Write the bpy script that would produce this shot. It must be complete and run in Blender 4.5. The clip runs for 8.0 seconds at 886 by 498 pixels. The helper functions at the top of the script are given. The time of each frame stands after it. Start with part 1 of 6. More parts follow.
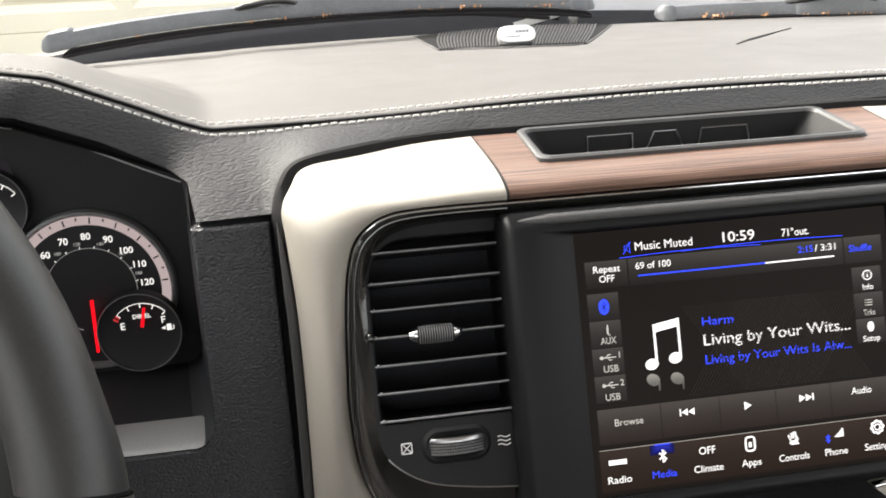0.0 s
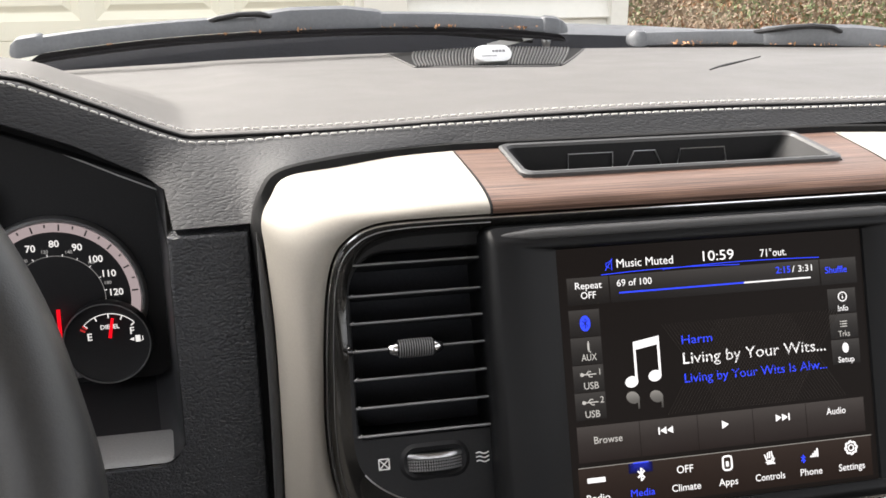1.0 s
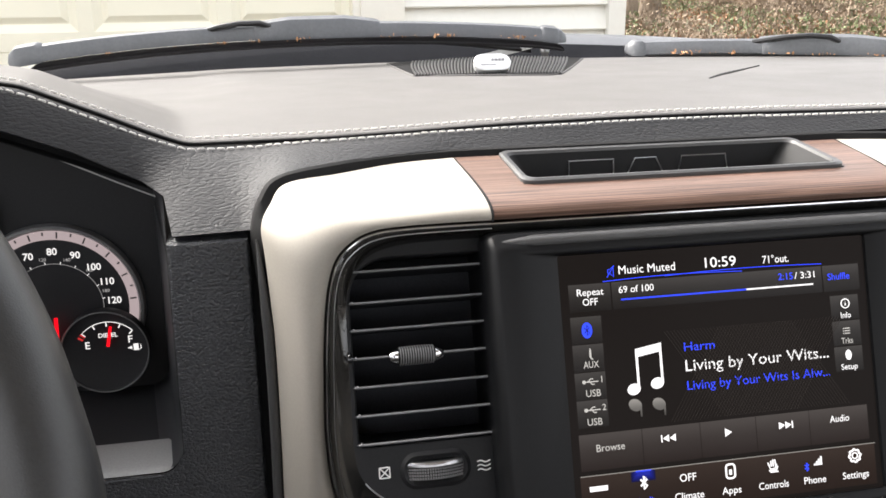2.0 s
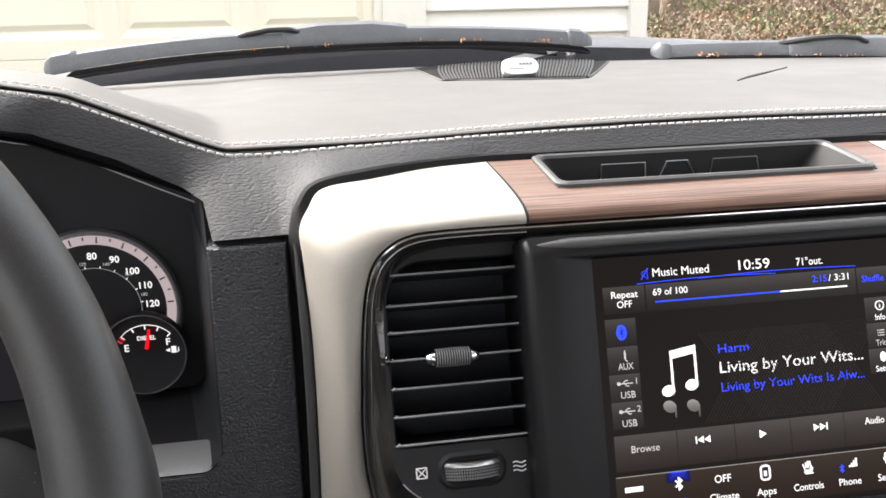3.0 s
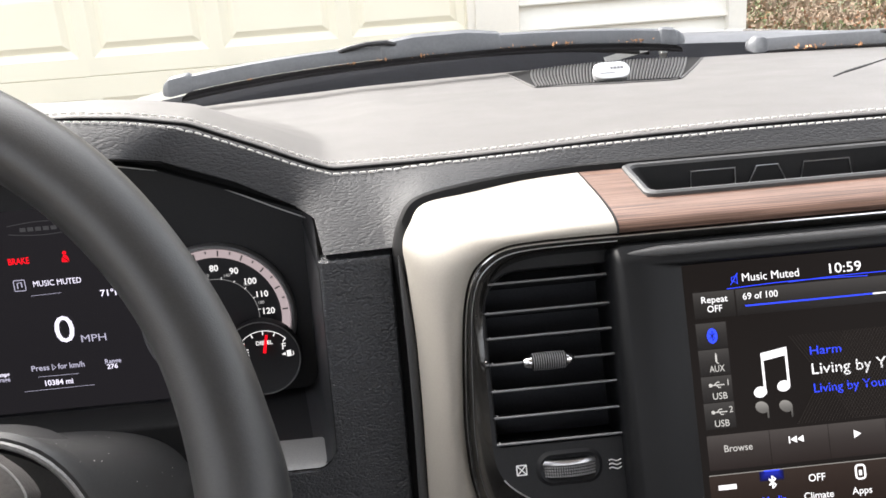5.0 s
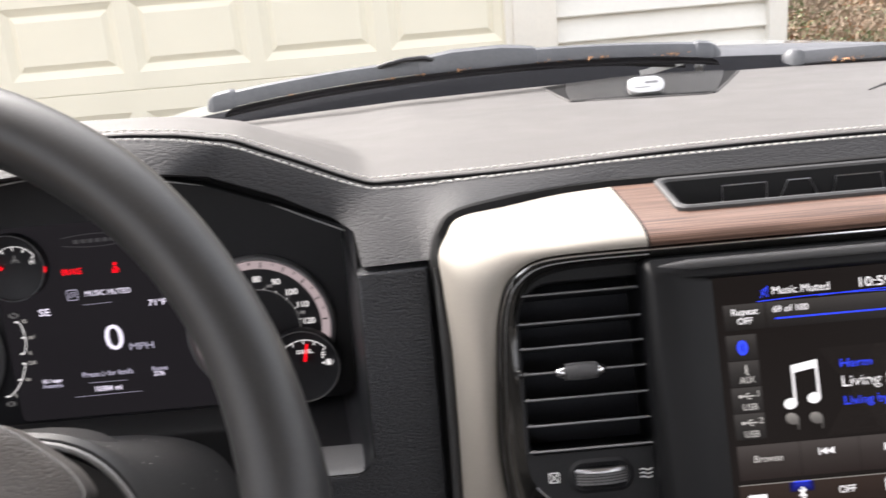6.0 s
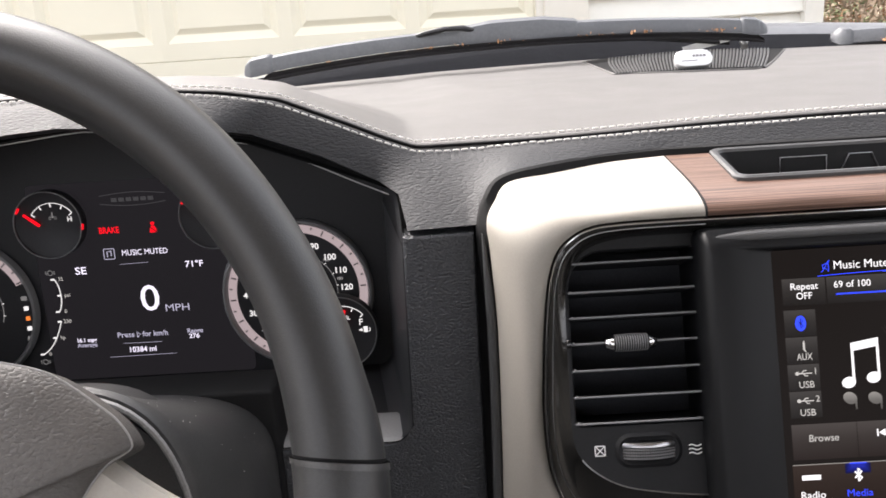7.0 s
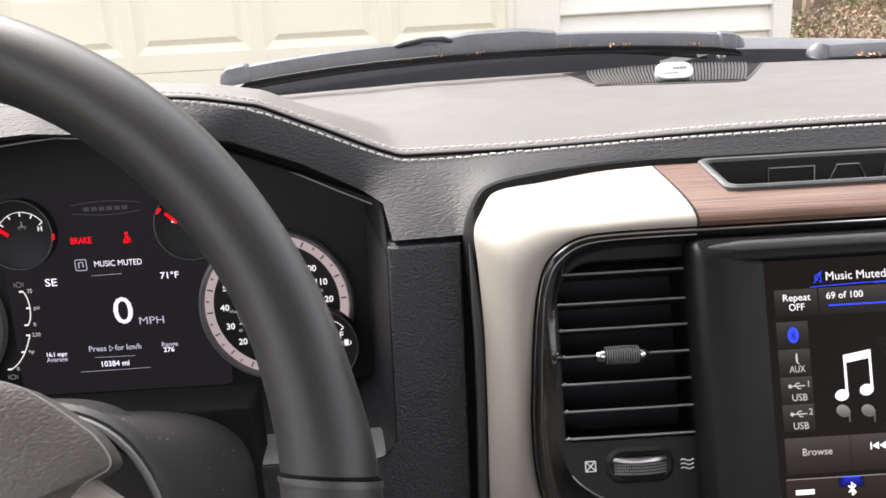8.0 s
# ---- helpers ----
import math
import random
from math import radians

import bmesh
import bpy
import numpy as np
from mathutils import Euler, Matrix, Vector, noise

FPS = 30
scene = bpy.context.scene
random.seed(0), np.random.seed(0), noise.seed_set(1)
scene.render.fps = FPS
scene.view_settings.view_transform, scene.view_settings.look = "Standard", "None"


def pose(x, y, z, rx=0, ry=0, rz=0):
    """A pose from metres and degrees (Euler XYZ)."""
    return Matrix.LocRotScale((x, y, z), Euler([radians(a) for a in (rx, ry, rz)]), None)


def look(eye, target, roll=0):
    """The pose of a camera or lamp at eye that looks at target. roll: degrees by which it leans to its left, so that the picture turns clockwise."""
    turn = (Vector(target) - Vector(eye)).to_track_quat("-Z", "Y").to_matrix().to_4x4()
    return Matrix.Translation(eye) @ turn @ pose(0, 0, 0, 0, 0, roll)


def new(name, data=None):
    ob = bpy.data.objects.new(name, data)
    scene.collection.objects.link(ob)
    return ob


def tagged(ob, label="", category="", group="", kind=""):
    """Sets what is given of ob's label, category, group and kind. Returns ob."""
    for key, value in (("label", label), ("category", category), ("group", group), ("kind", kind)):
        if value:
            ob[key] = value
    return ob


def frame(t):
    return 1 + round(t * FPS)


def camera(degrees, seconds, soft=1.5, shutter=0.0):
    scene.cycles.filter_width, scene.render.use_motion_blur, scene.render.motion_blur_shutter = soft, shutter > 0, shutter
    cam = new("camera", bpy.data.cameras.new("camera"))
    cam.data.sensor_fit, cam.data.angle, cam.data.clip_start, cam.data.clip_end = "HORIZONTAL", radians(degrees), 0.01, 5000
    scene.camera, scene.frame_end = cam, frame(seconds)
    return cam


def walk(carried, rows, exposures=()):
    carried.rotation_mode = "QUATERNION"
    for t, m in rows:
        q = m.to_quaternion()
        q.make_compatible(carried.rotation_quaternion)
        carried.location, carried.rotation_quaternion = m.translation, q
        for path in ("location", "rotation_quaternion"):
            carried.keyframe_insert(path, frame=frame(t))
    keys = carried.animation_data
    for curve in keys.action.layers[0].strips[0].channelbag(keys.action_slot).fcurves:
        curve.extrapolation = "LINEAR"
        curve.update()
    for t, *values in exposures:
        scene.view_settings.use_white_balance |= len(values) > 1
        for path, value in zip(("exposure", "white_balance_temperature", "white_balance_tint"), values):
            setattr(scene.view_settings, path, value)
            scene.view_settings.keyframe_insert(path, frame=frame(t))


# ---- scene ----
# The dash frame: x to the passenger, y ahead, z up; its origin is the upper left corner of the touchscreen's list area.
Z0 = 1.35  # height of that origin over the ground
cam = camera(53.35, 8.0, soft=1.6, shutter=0.5)
ROWS = [
    (0.0, -0.1336, -0.4199, 0.1729, -8.01, -20.35, -2.52),
    (0.3, -0.1361, -0.4259, 0.1760, -9.16, -19.63, -2.40),
    (0.5, -0.1369, -0.4210, 0.1729, -9.56, -19.39, -1.85),
    (1.0, -0.1450, -0.4161, 0.1673, -10.80, -18.95, -0.41),
    (2.5, -0.1478, -0.4135, 0.1636, -10.99, -18.01, -0.42),
    (3.0, -0.1554, -0.4184, 0.1663, -9.58, -18.00, -1.03),
    (3.2, -0.1549, -0.4178, 0.1674, -9.29, -17.87, -1.20),
    (3.5, -0.1560, -0.4219, 0.1695, -8.14, -18.04, -1.20),
    (4.0, -0.1624, -0.4251, 0.1694, -6.98, -18.08, -1.09),
    (4.2, -0.1665, -0.4265, 0.1679, -6.58, -17.89, -1.58),
    (4.5, -0.1622, -0.4292, 0.1729, -5.32, -18.17, -2.27),
    (4.7, -0.1601, -0.4424, 0.1837, -3.41, -18.20, -3.94),
    (5.8, -0.1516, -0.4459, 0.1862, -1.81, -17.46, -4.37),
    (6.0, -0.1561, -0.4587, 0.1907, -0.37, -17.25, -4.96),
    (6.2, -0.1666, -0.4573, 0.1845, 1.03, -17.31, -5.14),
    (6.5, -0.1696, -0.4558, 0.1829, 1.55, -17.89, -4.31),
    (6.8, -0.1700, -0.4506, 0.1778, 1.57, -17.93, -4.50),
    (7.0, -0.1731, -0.4487, 0.1776, 1.08, -18.28, -3.78),
    (7.3, -0.1681, -0.4533, 0.1838, 0.27, -17.90, -4.01),
    (7.5, -0.1702, -0.4448, 0.1803, -0.22, -17.66, -3.56),
    (8.0, -0.1826, -0.4376, 0.1718, -1.00, -17.42, -3.04),
]
EXPOSURES = [(0.0, 2.47, 6900, 10), (0.5, 2.33, 6850, 12), (1.0, 2.25, 6800, 12), (2.5, 2.48, 6700, 12), (4.5, 2.58, 6600, 11), (6.0, 2.34, 6700, 15), (8.0, 2.40, 6700, 15)]
walk(cam, [(t, pose(x, y, z + Z0, 90 + pitch, 0, yaw) @ pose(0, 0, 0, 0, 0, roll)) for t, x, y, z, yaw, pitch, roll in ROWS], EXPOSURES)

# ---- light ----
from mathutils.bvhtree import BVHTree
world = bpy.data.worlds.new("overcast_sky")
scene.world = world
world.use_nodes = True
wn, wl = world.node_tree.nodes, world.node_tree.links
sky = wn.new("ShaderNodeTexSky")
sky.sky_type, sky.sun_disc = "NISHITA", False
sky.sun_elevation, sky.sun_rotation = radians(47), radians(-40)
sky.air_density, sky.dust_density, sky.ozone_density = 1.0, 4.0, 1.0
grey = wn.new("ShaderNodeHueSaturation")
grey.inputs["Saturation"].default_value = 0.22
wl.new(sky.outputs["Color"], grey.inputs["Color"])
wl.new(grey.outputs["Color"], wn["Background"].inputs["Color"])
wn["Background"].inputs["Strength"].default_value = 0.15
sun = new("sun", bpy.data.lights.new("sun", "SUN"))
sun.data.energy, sun.data.angle, sun.data.color = 1.3, radians(30), (1.0, 0.96, 0.9)
sun.matrix_world = look((-9, 5, 11), (0, 0, 1.4))


# ---- materials ----
def material(name, colour, rough=0.5, metal=0.0, grain=0.0, grain_scale=800.0, bump=0.0, bump_scale=600.0, blotch=0.0,
             blotch_scale=6.0, stretch=(1, 1, 1), coat=0.0, sheen=0.0, specular=0.5, rough_var=0.0, bump_size=0.001, pebble=False):
    """Plain surface with grain and blotches in the colour, and fine relief."""
    m = bpy.data.materials.new(name)
    m.use_nodes = True
    n, l = m.node_tree.nodes, m.node_tree.links
    b = n["Principled BSDF"]
    b.inputs["Roughness"].default_value, b.inputs["Metallic"].default_value = rough, metal
    b.inputs["Coat Weight"].default_value, b.inputs["Sheen Weight"].default_value = coat, sheen
    b.inputs["Coat Roughness"].default_value = 0.08
    b.inputs["Specular IOR Level"].default_value = specular
    co = n.new("ShaderNodeTexCoord")
    mp = n.new("ShaderNodeMapping")
    mp.inputs["Scale"].default_value = stretch
    l.new(co.outputs["Object"], mp.inputs["Vector"])
    base = n.new("ShaderNodeRGB")
    base.outputs[0].default_value = (*colour, 1)
    out = base.outputs[0]
    for amount, scale in ((grain, grain_scale), (blotch, blotch_scale)):
        if amount:
            t = n.new("ShaderNodeTexNoise")
            t.inputs["Scale"].default_value, t.inputs["Detail"].default_value = scale, 4
            l.new(mp.outputs[0], t.inputs["Vector"])
            r = n.new("ShaderNodeMapRange")
            r.inputs["From Min"].default_value, r.inputs["From Max"].default_value = 0.3, 0.7
            r.inputs["To Min"].default_value, r.inputs["To Max"].default_value = 1 - amount, 1 + amount
            l.new(t.outputs["Fac"], r.inputs["Value"])
            x = n.new("ShaderNodeVectorMath")
            x.operation = "SCALE"
            l.new(out, x.inputs[0])
            l.new(r.outputs[0], x.inputs["Scale"])
            out = x.outputs[0]
    l.new(out, b.inputs["Base Color"])
    if rough_var:
        t = n.new("ShaderNodeTexNoise")
        t.inputs["Scale"].default_value, t.inputs["Detail"].default_value = 25, 5
        l.new(mp.outputs[0], t.inputs["Vector"])
        r = n.new("ShaderNodeMapRange")
        r.inputs["To Min"].default_value, r.inputs["To Max"].default_value = max(rough - rough_var, 0.02), rough + rough_var
        l.new(t.outputs["Fac"], r.inputs["Value"])
        l.new(r.outputs[0], b.inputs["Roughness"])
    if bump:
        if pebble:
            # rounded cells, their outlines bent by a slower noise
            warp, mix = n.new("ShaderNodeTexNoise"), n.new("ShaderNodeVectorMath")
            warp.inputs["Scale"].default_value, warp.inputs["Detail"].default_value = bump_scale * 0.9, 2
            l.new(mp.outputs[0], warp.inputs["Vector"])
            mix.operation = "MULTIPLY_ADD"
            mix.inputs[1].default_value = [1.3 / bump_scale] * 3
            l.new(warp.outputs["Color"], mix.inputs[0])
            l.new(mp.outputs[0], mix.inputs[2])
            t, sq = n.new("ShaderNodeTexVoronoi"), n.new("ShaderNodeMath")
            t.inputs["Scale"].default_value = bump_scale
            l.new(mix.outputs[0], t.inputs["Vector"])
            sq.operation = "POWER"
            sq.inputs[1].default_value = 2.0
            l.new(t.outputs["Distance"], sq.inputs[0])
            inv = n.new("ShaderNodeMath")
            inv.operation = "SUBTRACT"
            inv.inputs[0].default_value = 1.0
            l.new(sq.outputs[0], inv.inputs[1])
            height = inv.outputs[0]
        else:
            t = n.new("ShaderNodeTexNoise")
            t.inputs["Scale"].default_value, t.inputs["Detail"].default_value = bump_scale, 3
            l.new(mp.outputs[0], t.inputs["Vector"])
            height = t.outputs["Fac"]
        bp = n.new("ShaderNodeBump")
        bp.inputs["Strength"].default_value, bp.inputs["Distance"].default_value = bump, bump_size
        l.new(height, bp.inputs["Height"])
        l.new(bp.outputs[0], b.inputs["Normal"])
    return m


LAMP = 0.235  # brightness of displays beside the daylight


def glow(name, colour, strength, rough=0.3):
    """A lit display element or pilot lamp."""
    m = bpy.data.materials.new(name)
    m.use_nodes = True
    b = m.node_tree.nodes["Principled BSDF"]
    b.inputs["Base Color"].default_value = (*[c * 0.1 for c in colour], 1)
    b.inputs["Emission Color"].default_value = (*colour, 1)
    b.inputs["Emission Strength"].default_value = strength * LAMP
    b.inputs["Roughness"].default_value = rough
    b.inputs["Specular IOR Level"].default_value = 0.06
    return m


def glow_fade(name, top, bottom):
    """A lit display field that fades from its upper to its lower edge."""
    m = glow(name, top, 1.0, 0.2)
    n, l = m.node_tree.nodes, m.node_tree.links
    co, sep, ramp = (n.new(k) for k in ("ShaderNodeTexCoord", "ShaderNodeSeparateXYZ", "ShaderNodeValToRGB"))
    e = ramp.color_ramp.elements
    e[0].position, e[0].color = 0.0, (*bottom, 1)
    e[1].position, e[1].color = 1.0, (*top, 1)
    e.new(0.55).color = (*[0.62 * a + 0.38 * b for a, b in zip(bottom, top)], 1)
    l.new(co.outputs["Generated"], sep.inputs[0])
    l.new(sep.outputs["Z"], ramp.inputs["Fac"])
    l.new(ramp.outputs["Color"], n["Principled BSDF"].inputs["Emission Color"])
    return m


def wood_material():
    m = material("wood_trim", (0.17, 0.085, 0.055), rough=0.45, rough_var=0.1, coat=0.08)
    n, l = m.node_tree.nodes, m.node_tree.links
    b = n["Principled BSDF"]
    co = n.new("ShaderNodeTexCoord")
    mp = n.new("ShaderNodeMapping")
    mp.inputs["Scale"].default_value = (5, 520, 700)
    l.new(co.outputs["Object"], mp.inputs["Vector"])
    t = n.new("ShaderNodeTexNoise")
    t.inputs["Scale"].default_value, t.inputs["Detail"].default_value, t.inputs["Distortion"].default_value = 3, 6, 0.4
    l.new(mp.outputs[0], t.inputs["Vector"])
    ramp = n.new("ShaderNodeValToRGB")
    e = ramp.color_ramp.elements
    e[0].position, e[0].color = 0.34, (0.036, 0.019, 0.013, 1)
    e[1].position, e[1].color = 0.64, (0.190, 0.112, 0.082, 1)
    mid = e.new(0.5)
    mid.color = (0.112, 0.062, 0.044, 1)
    l.new(t.outputs["Fac"], ramp.inputs["Fac"])
    l.new(ramp.outputs["Color"], b.inputs["Base Color"])
    bp = n.new("ShaderNodeBump")
    bp.inputs["Strength"].default_value, bp.inputs["Distance"].default_value = 0.25, 0.0003
    l.new(t.outputs["Fac"], bp.inputs["Height"])
    l.new(bp.outputs[0], b.inputs["Normal"])
    return m


def litter_material():
    """Forest floor: brown and rusty leaves with ivy patches, in drifts of a metre or so."""
    m = material("leaf_litter", (0.2, 0.15, 0.1), rough=0.95, bump=0.8, bump_scale=30, bump_size=0.03)
    n, l = m.node_tree.nodes, m.node_tree.links
    co = n.new("ShaderNodeTexCoord")
    fac = []
    for scale, detail in ((0.55, 5), (9.0, 4)):
        mp = n.new("ShaderNodeMapping")
        mp.inputs["Scale"].default_value = (1.0, 0.35, 1.0)
        l.new(co.outputs["Object"], mp.inputs["Vector"])
        t = n.new("ShaderNodeTexNoise")
        t.inputs["Scale"].default_value, t.inputs["Detail"].default_value, t.inputs["Roughness"].default_value = scale, detail, 0.6
        l.new(mp.outputs[0], t.inputs["Vector"])
        fac.append(t)
    ramp = n.new("ShaderNodeValToRGB")
    e = ramp.color_ramp.elements
    e[0].position, e[0].color = 0.33, (0.070, 0.080, 0.038, 1)
    e[1].position, e[1].color = 0.68, (0.125, 0.098, 0.086, 1)
    for pos, c in ((0.44, (0.095, 0.092, 0.050)), (0.50, (0.165, 0.115, 0.075)), (0.59, (0.185, 0.112, 0.070))):
        e.new(pos).color = (*c, 1)
    l.new(fac[0].outputs["Fac"], ramp.inputs["Fac"])
    r = n.new("ShaderNodeMapRange")
    r.inputs["From Min"].default_value, r.inputs["From Max"].default_value = 0.3, 0.7
    r.inputs["To Min"].default_value, r.inputs["To Max"].default_value = 0.6, 1.4
    l.new(fac[1].outputs["Fac"], r.inputs["Value"])
    x = n.new("ShaderNodeVectorMath")
    x.operation = "SCALE"
    l.new(ramp.outputs["Color"], x.inputs[0])
    l.new(r.outputs[0], x.inputs["Scale"])
    l.new(x.outputs[0], n["Principled BSDF"].inputs["Base Color"])
    return m


def glass_material(name="clear_glass"):
    m = bpy.data.materials.new(name)
    m.use_nodes = True
    n, l = m.node_tree.nodes, m.node_tree.links
    n.remove(n["Principled BSDF"])
    tr, gl, mx, fr = (n.new(k) for k in ("ShaderNodeBsdfTransparent", "ShaderNodeBsdfGlossy", "ShaderNodeMixShader", "ShaderNodeFresnel"))
    tr.inputs["Color"].default_value = (0.93, 0.95, 0.94, 1)
    gl.inputs["Roughness"].default_value = 0.01
    fr.inputs["IOR"].default_value = 1.12
    l.new(fr.outputs[0], mx.inputs[0])
    l.new(tr.outputs[0], mx.inputs[1])
    l.new(gl.outputs[0], mx.inputs[2])
    l.new(mx.outputs[0], n["Material Output"].inputs["Surface"])
    return m


PAD = material("dash_top_vinyl", (0.094, 0.0895, 0.087), rough=0.55, rough_var=0.08, grain=0.08, blotch=0.07, blotch_scale=9, bump=0.25, bump_scale=1500, bump_size=0.0004)
LEATHER = material("grained_leather", (0.036, 0.0365, 0.0385), rough=0.56, specular=0.2, rough_var=0.05, grain=0.06, blotch=0.08, blotch_scale=14, bump=0.9, bump_scale=660,
                   pebble=True, stretch=(0.5, 1.0, 1.15), bump_size=0.00042)
PEBBLE = material("pebbled_plastic", (0.046, 0.048, 0.053), rough=0.32, rough_var=0.06, grain=0.1, blotch=0.06, bump=1.0, bump_scale=640, pebble=True, stretch=(0.8, 1, 1.0), bump_size=0.0008)
WHEEL = material("wheel_leather", (0.0262, 0.0266, 0.0272), rough=0.38, specular=0.5, rough_var=0.07, grain=0.1, blotch=0.1, bump=0.3, bump_scale=1400, bump_size=0.0003)
STITCHED = material("seam_bead_highlight", (0.05, 0.05, 0.05), rough=0.32, rough_var=0.06, grain=0.15)
AIRBAG = material("airbag_vinyl", (0.092, 0.085, 0.080), rough=0.42, rough_var=0.08, grain=0.12, blotch=0.08, bump=0.8, bump_scale=820, pebble=True, stretch=(0.7, 1, 1), bump_size=0.0003)
SILVER = material("satin_champagne_metal", (0.392, 0.366, 0.324), rough=0.52, metal=0.34, grain=0.03, blotch=0.03, bump=0.05, bump_scale=2500, bump_size=0.0002)
CHROME = material("chrome", (0.75, 0.75, 0.76), rough=0.12, metal=1.0)
DULL_CHROME = material("dull_chrome", (0.45, 0.45, 0.46), rough=0.3, metal=1.0, grain=0.05)
GLOSS = material("piano_black", (0.008, 0.008, 0.009), rough=0.09, coat=0.5, rough_var=0.05, blotch=0.2, blotch_scale=40)
DUSTY = material("dusty_piano_black", (0.014, 0.0135, 0.0125), rough=0.13, rough_var=0.09, coat=0.4, grain=0.6, grain_scale=700, blotch=0.4, blotch_scale=45)
KNURL = material("knurled_grip", (0.17, 0.17, 0.175), rough=0.4, metal=0.0, grain=0.1)
MATTE = material("black_plastic", (0.021, 0.021, 0.022), rough=0.45, grain=0.1, bump=0.2, bump_scale=1600, bump_size=0.0003, blotch=0.08)
BEZEL = material("bezel_plastic", (0.0060, 0.0063, 0.0070), rough=0.42, specular=0.2, grain=0.08, bump=0.12, bump_scale=2200, bump_size=0.0002, rough_var=0.06, blotch=0.06)
SLAT = material("slat_shine_and_pins", (0.19, 0.19, 0.197), rough=0.22, grain=0.06, rough_var=0.05)
VENT = material("vent_black", (0.016, 0.0163, 0.0175), rough=0.42, specular=0.14, grain=0.1, rough_var=0.06)
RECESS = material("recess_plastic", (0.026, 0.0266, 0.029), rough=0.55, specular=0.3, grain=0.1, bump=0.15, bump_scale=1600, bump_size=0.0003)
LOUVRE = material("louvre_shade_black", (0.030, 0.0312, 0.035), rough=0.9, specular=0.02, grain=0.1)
CHANNEL = material("soft_black_channel", (0.010, 0.010, 0.0104), rough=0.75, specular=0.2, grain=0.15, blotch=0.1, blotch_scale=20, bump=0.2, bump_scale=900, bump_size=0.0003)
RIMGREY = material("tray_rim_plastic", (0.050, 0.050, 0.051), rough=0.42, grain=0.1, rough_var=0.06, bump=0.12, bump_scale=1800, bump_size=0.0002)
LIP = material("recess_lip", (0.008, 0.008, 0.0085), rough=0.7, specular=0.1, grain=0.1)
SILL_LIT = material("sill_lit_plastic", (0.34, 0.337, 0.333), rough=0.45, grain=0.08, bump=0.15, bump_scale=1600, bump_size=0.0003)
DEEP = material("deep_black", (0.020, 0.020, 0.021), rough=0.8, specular=0.1)
SIDE_LIT = material("recess_side_lit", (0.042, 0.0435, 0.047), rough=0.42, grain=0.1, rough_var=0.06, bump=0.15, bump_scale=1600, bump_size=0.0003)
BIN = material("tray_rubber", (0.009, 0.009, 0.0095), rough=0.6, specular=0.25, grain=0.12, rough_var=0.06, bump=0.2, bump_scale=1400, bump_size=0.0003)
FACE = material("dial_face", (0.021, 0.0212, 0.024), rough=0.5, specular=0.3, grain=0.1)
SHELL = material("column_plastic", (0.044, 0.0436, 0.0435), rough=0.45, rough_var=0.08, grain=0.1, blotch=0.1, blotch_scale=30, bump=0.3, bump_scale=1500, bump_size=0.0004)
COLLAR = material("collar_plastic", (0.11, 0.108, 0.106), rough=0.5, rough_var=0.08, grain=0.1, blotch=0.1, blotch_scale=30)
BEAD = material("pale_bead_plastic", (0.27, 0.265, 0.26), rough=0.32, rough_var=0.08, grain=0.15)
RINGGREY = material("gauge_ring_grey", (0.19, 0.19, 0.195), rough=0.35, grain=0.05)
PALE_EDGE = material("pale_edge", (0.55, 0.55, 0.55), rough=0.4, grain=0.05)
THREAD = material("pale_thread", (0.72, 0.70, 0.67), rough=0.7, grain=0.15, grain_scale=3000)
RUBBER = material("wiper_rubber", (0.010, 0.009, 0.010), rough=0.4, rough_var=0.08, grain=0.12, blotch=0.1)
SPOILER = material("wiper_spoiler_plastic", (0.085, 0.088, 0.097), rough=0.42, rough_var=0.08, grain=0.1, grain_scale=300, blotch=0.1, blotch_scale=30)
COWLING = material("cowl_plastic", (0.010, 0.0105, 0.013), rough=0.85, specular=0.06, grain=0.2, grain_scale=120, bump=0.4, bump_scale=200)
PAINT = material("silver_car_paint", (0.42, 0.44, 0.46), rough=0.25, metal=0.4, coat=0.8, grain=0.03, blotch=0.04, blotch_scale=2)
LEAF = material("dry_leaf", (0.46, 0.24, 0.12), rough=0.7, grain=0.35, grain_scale=90)
WOOD = wood_material()
GLASS = glass_material()
GRILLE = material("grille_plastic", (0.034, 0.034, 0.036), rough=0.45, grain=0.1)
BADGE = material("brushed_badge", (0.7, 0.7, 0.7), rough=0.3, metal=0.6, grain=0.05)
INK = material("grey_ink", (0.16, 0.16, 0.17), rough=0.5)
MARKS = material("white_dial_print", (0.75, 0.75, 0.75), rough=0.5)
HEADLINER = material("headliner_cloth", (0.72, 0.70, 0.66), rough=0.9, grain=0.1, blotch=0.06, blotch_scale=3, bump=0.3, bump_scale=900)
CABIN = material("cabin_trim", (0.22, 0.21, 0.20), rough=0.6, grain=0.1, blotch=0.1, blotch_scale=5, bump=0.3, bump_scale=700)
CARPET = material("carpet", (0.05, 0.049, 0.048), rough=0.95, grain=0.3, grain_scale=400, blotch=0.1)
DOORPAINT = material("cream_door_paint", (0.82, 0.775, 0.635), rough=0.5, grain=0.012, grain_scale=60, blotch=0.05, blotch_scale=1.5, bump=0.15, bump_scale=160)
TRIMPAINT = material("white_trim_paint", (0.78, 0.74, 0.66), rough=0.5, grain=0.03, grain_scale=60, blotch=0.04, blotch_scale=2)
SIDING = material("white_vinyl_siding", (0.78, 0.76, 0.70), rough=0.45, grain=0.03, grain_scale=50, blotch=0.04, blotch_scale=1.2, bump=0.1, bump_scale=90)
GROUND = litter_material()
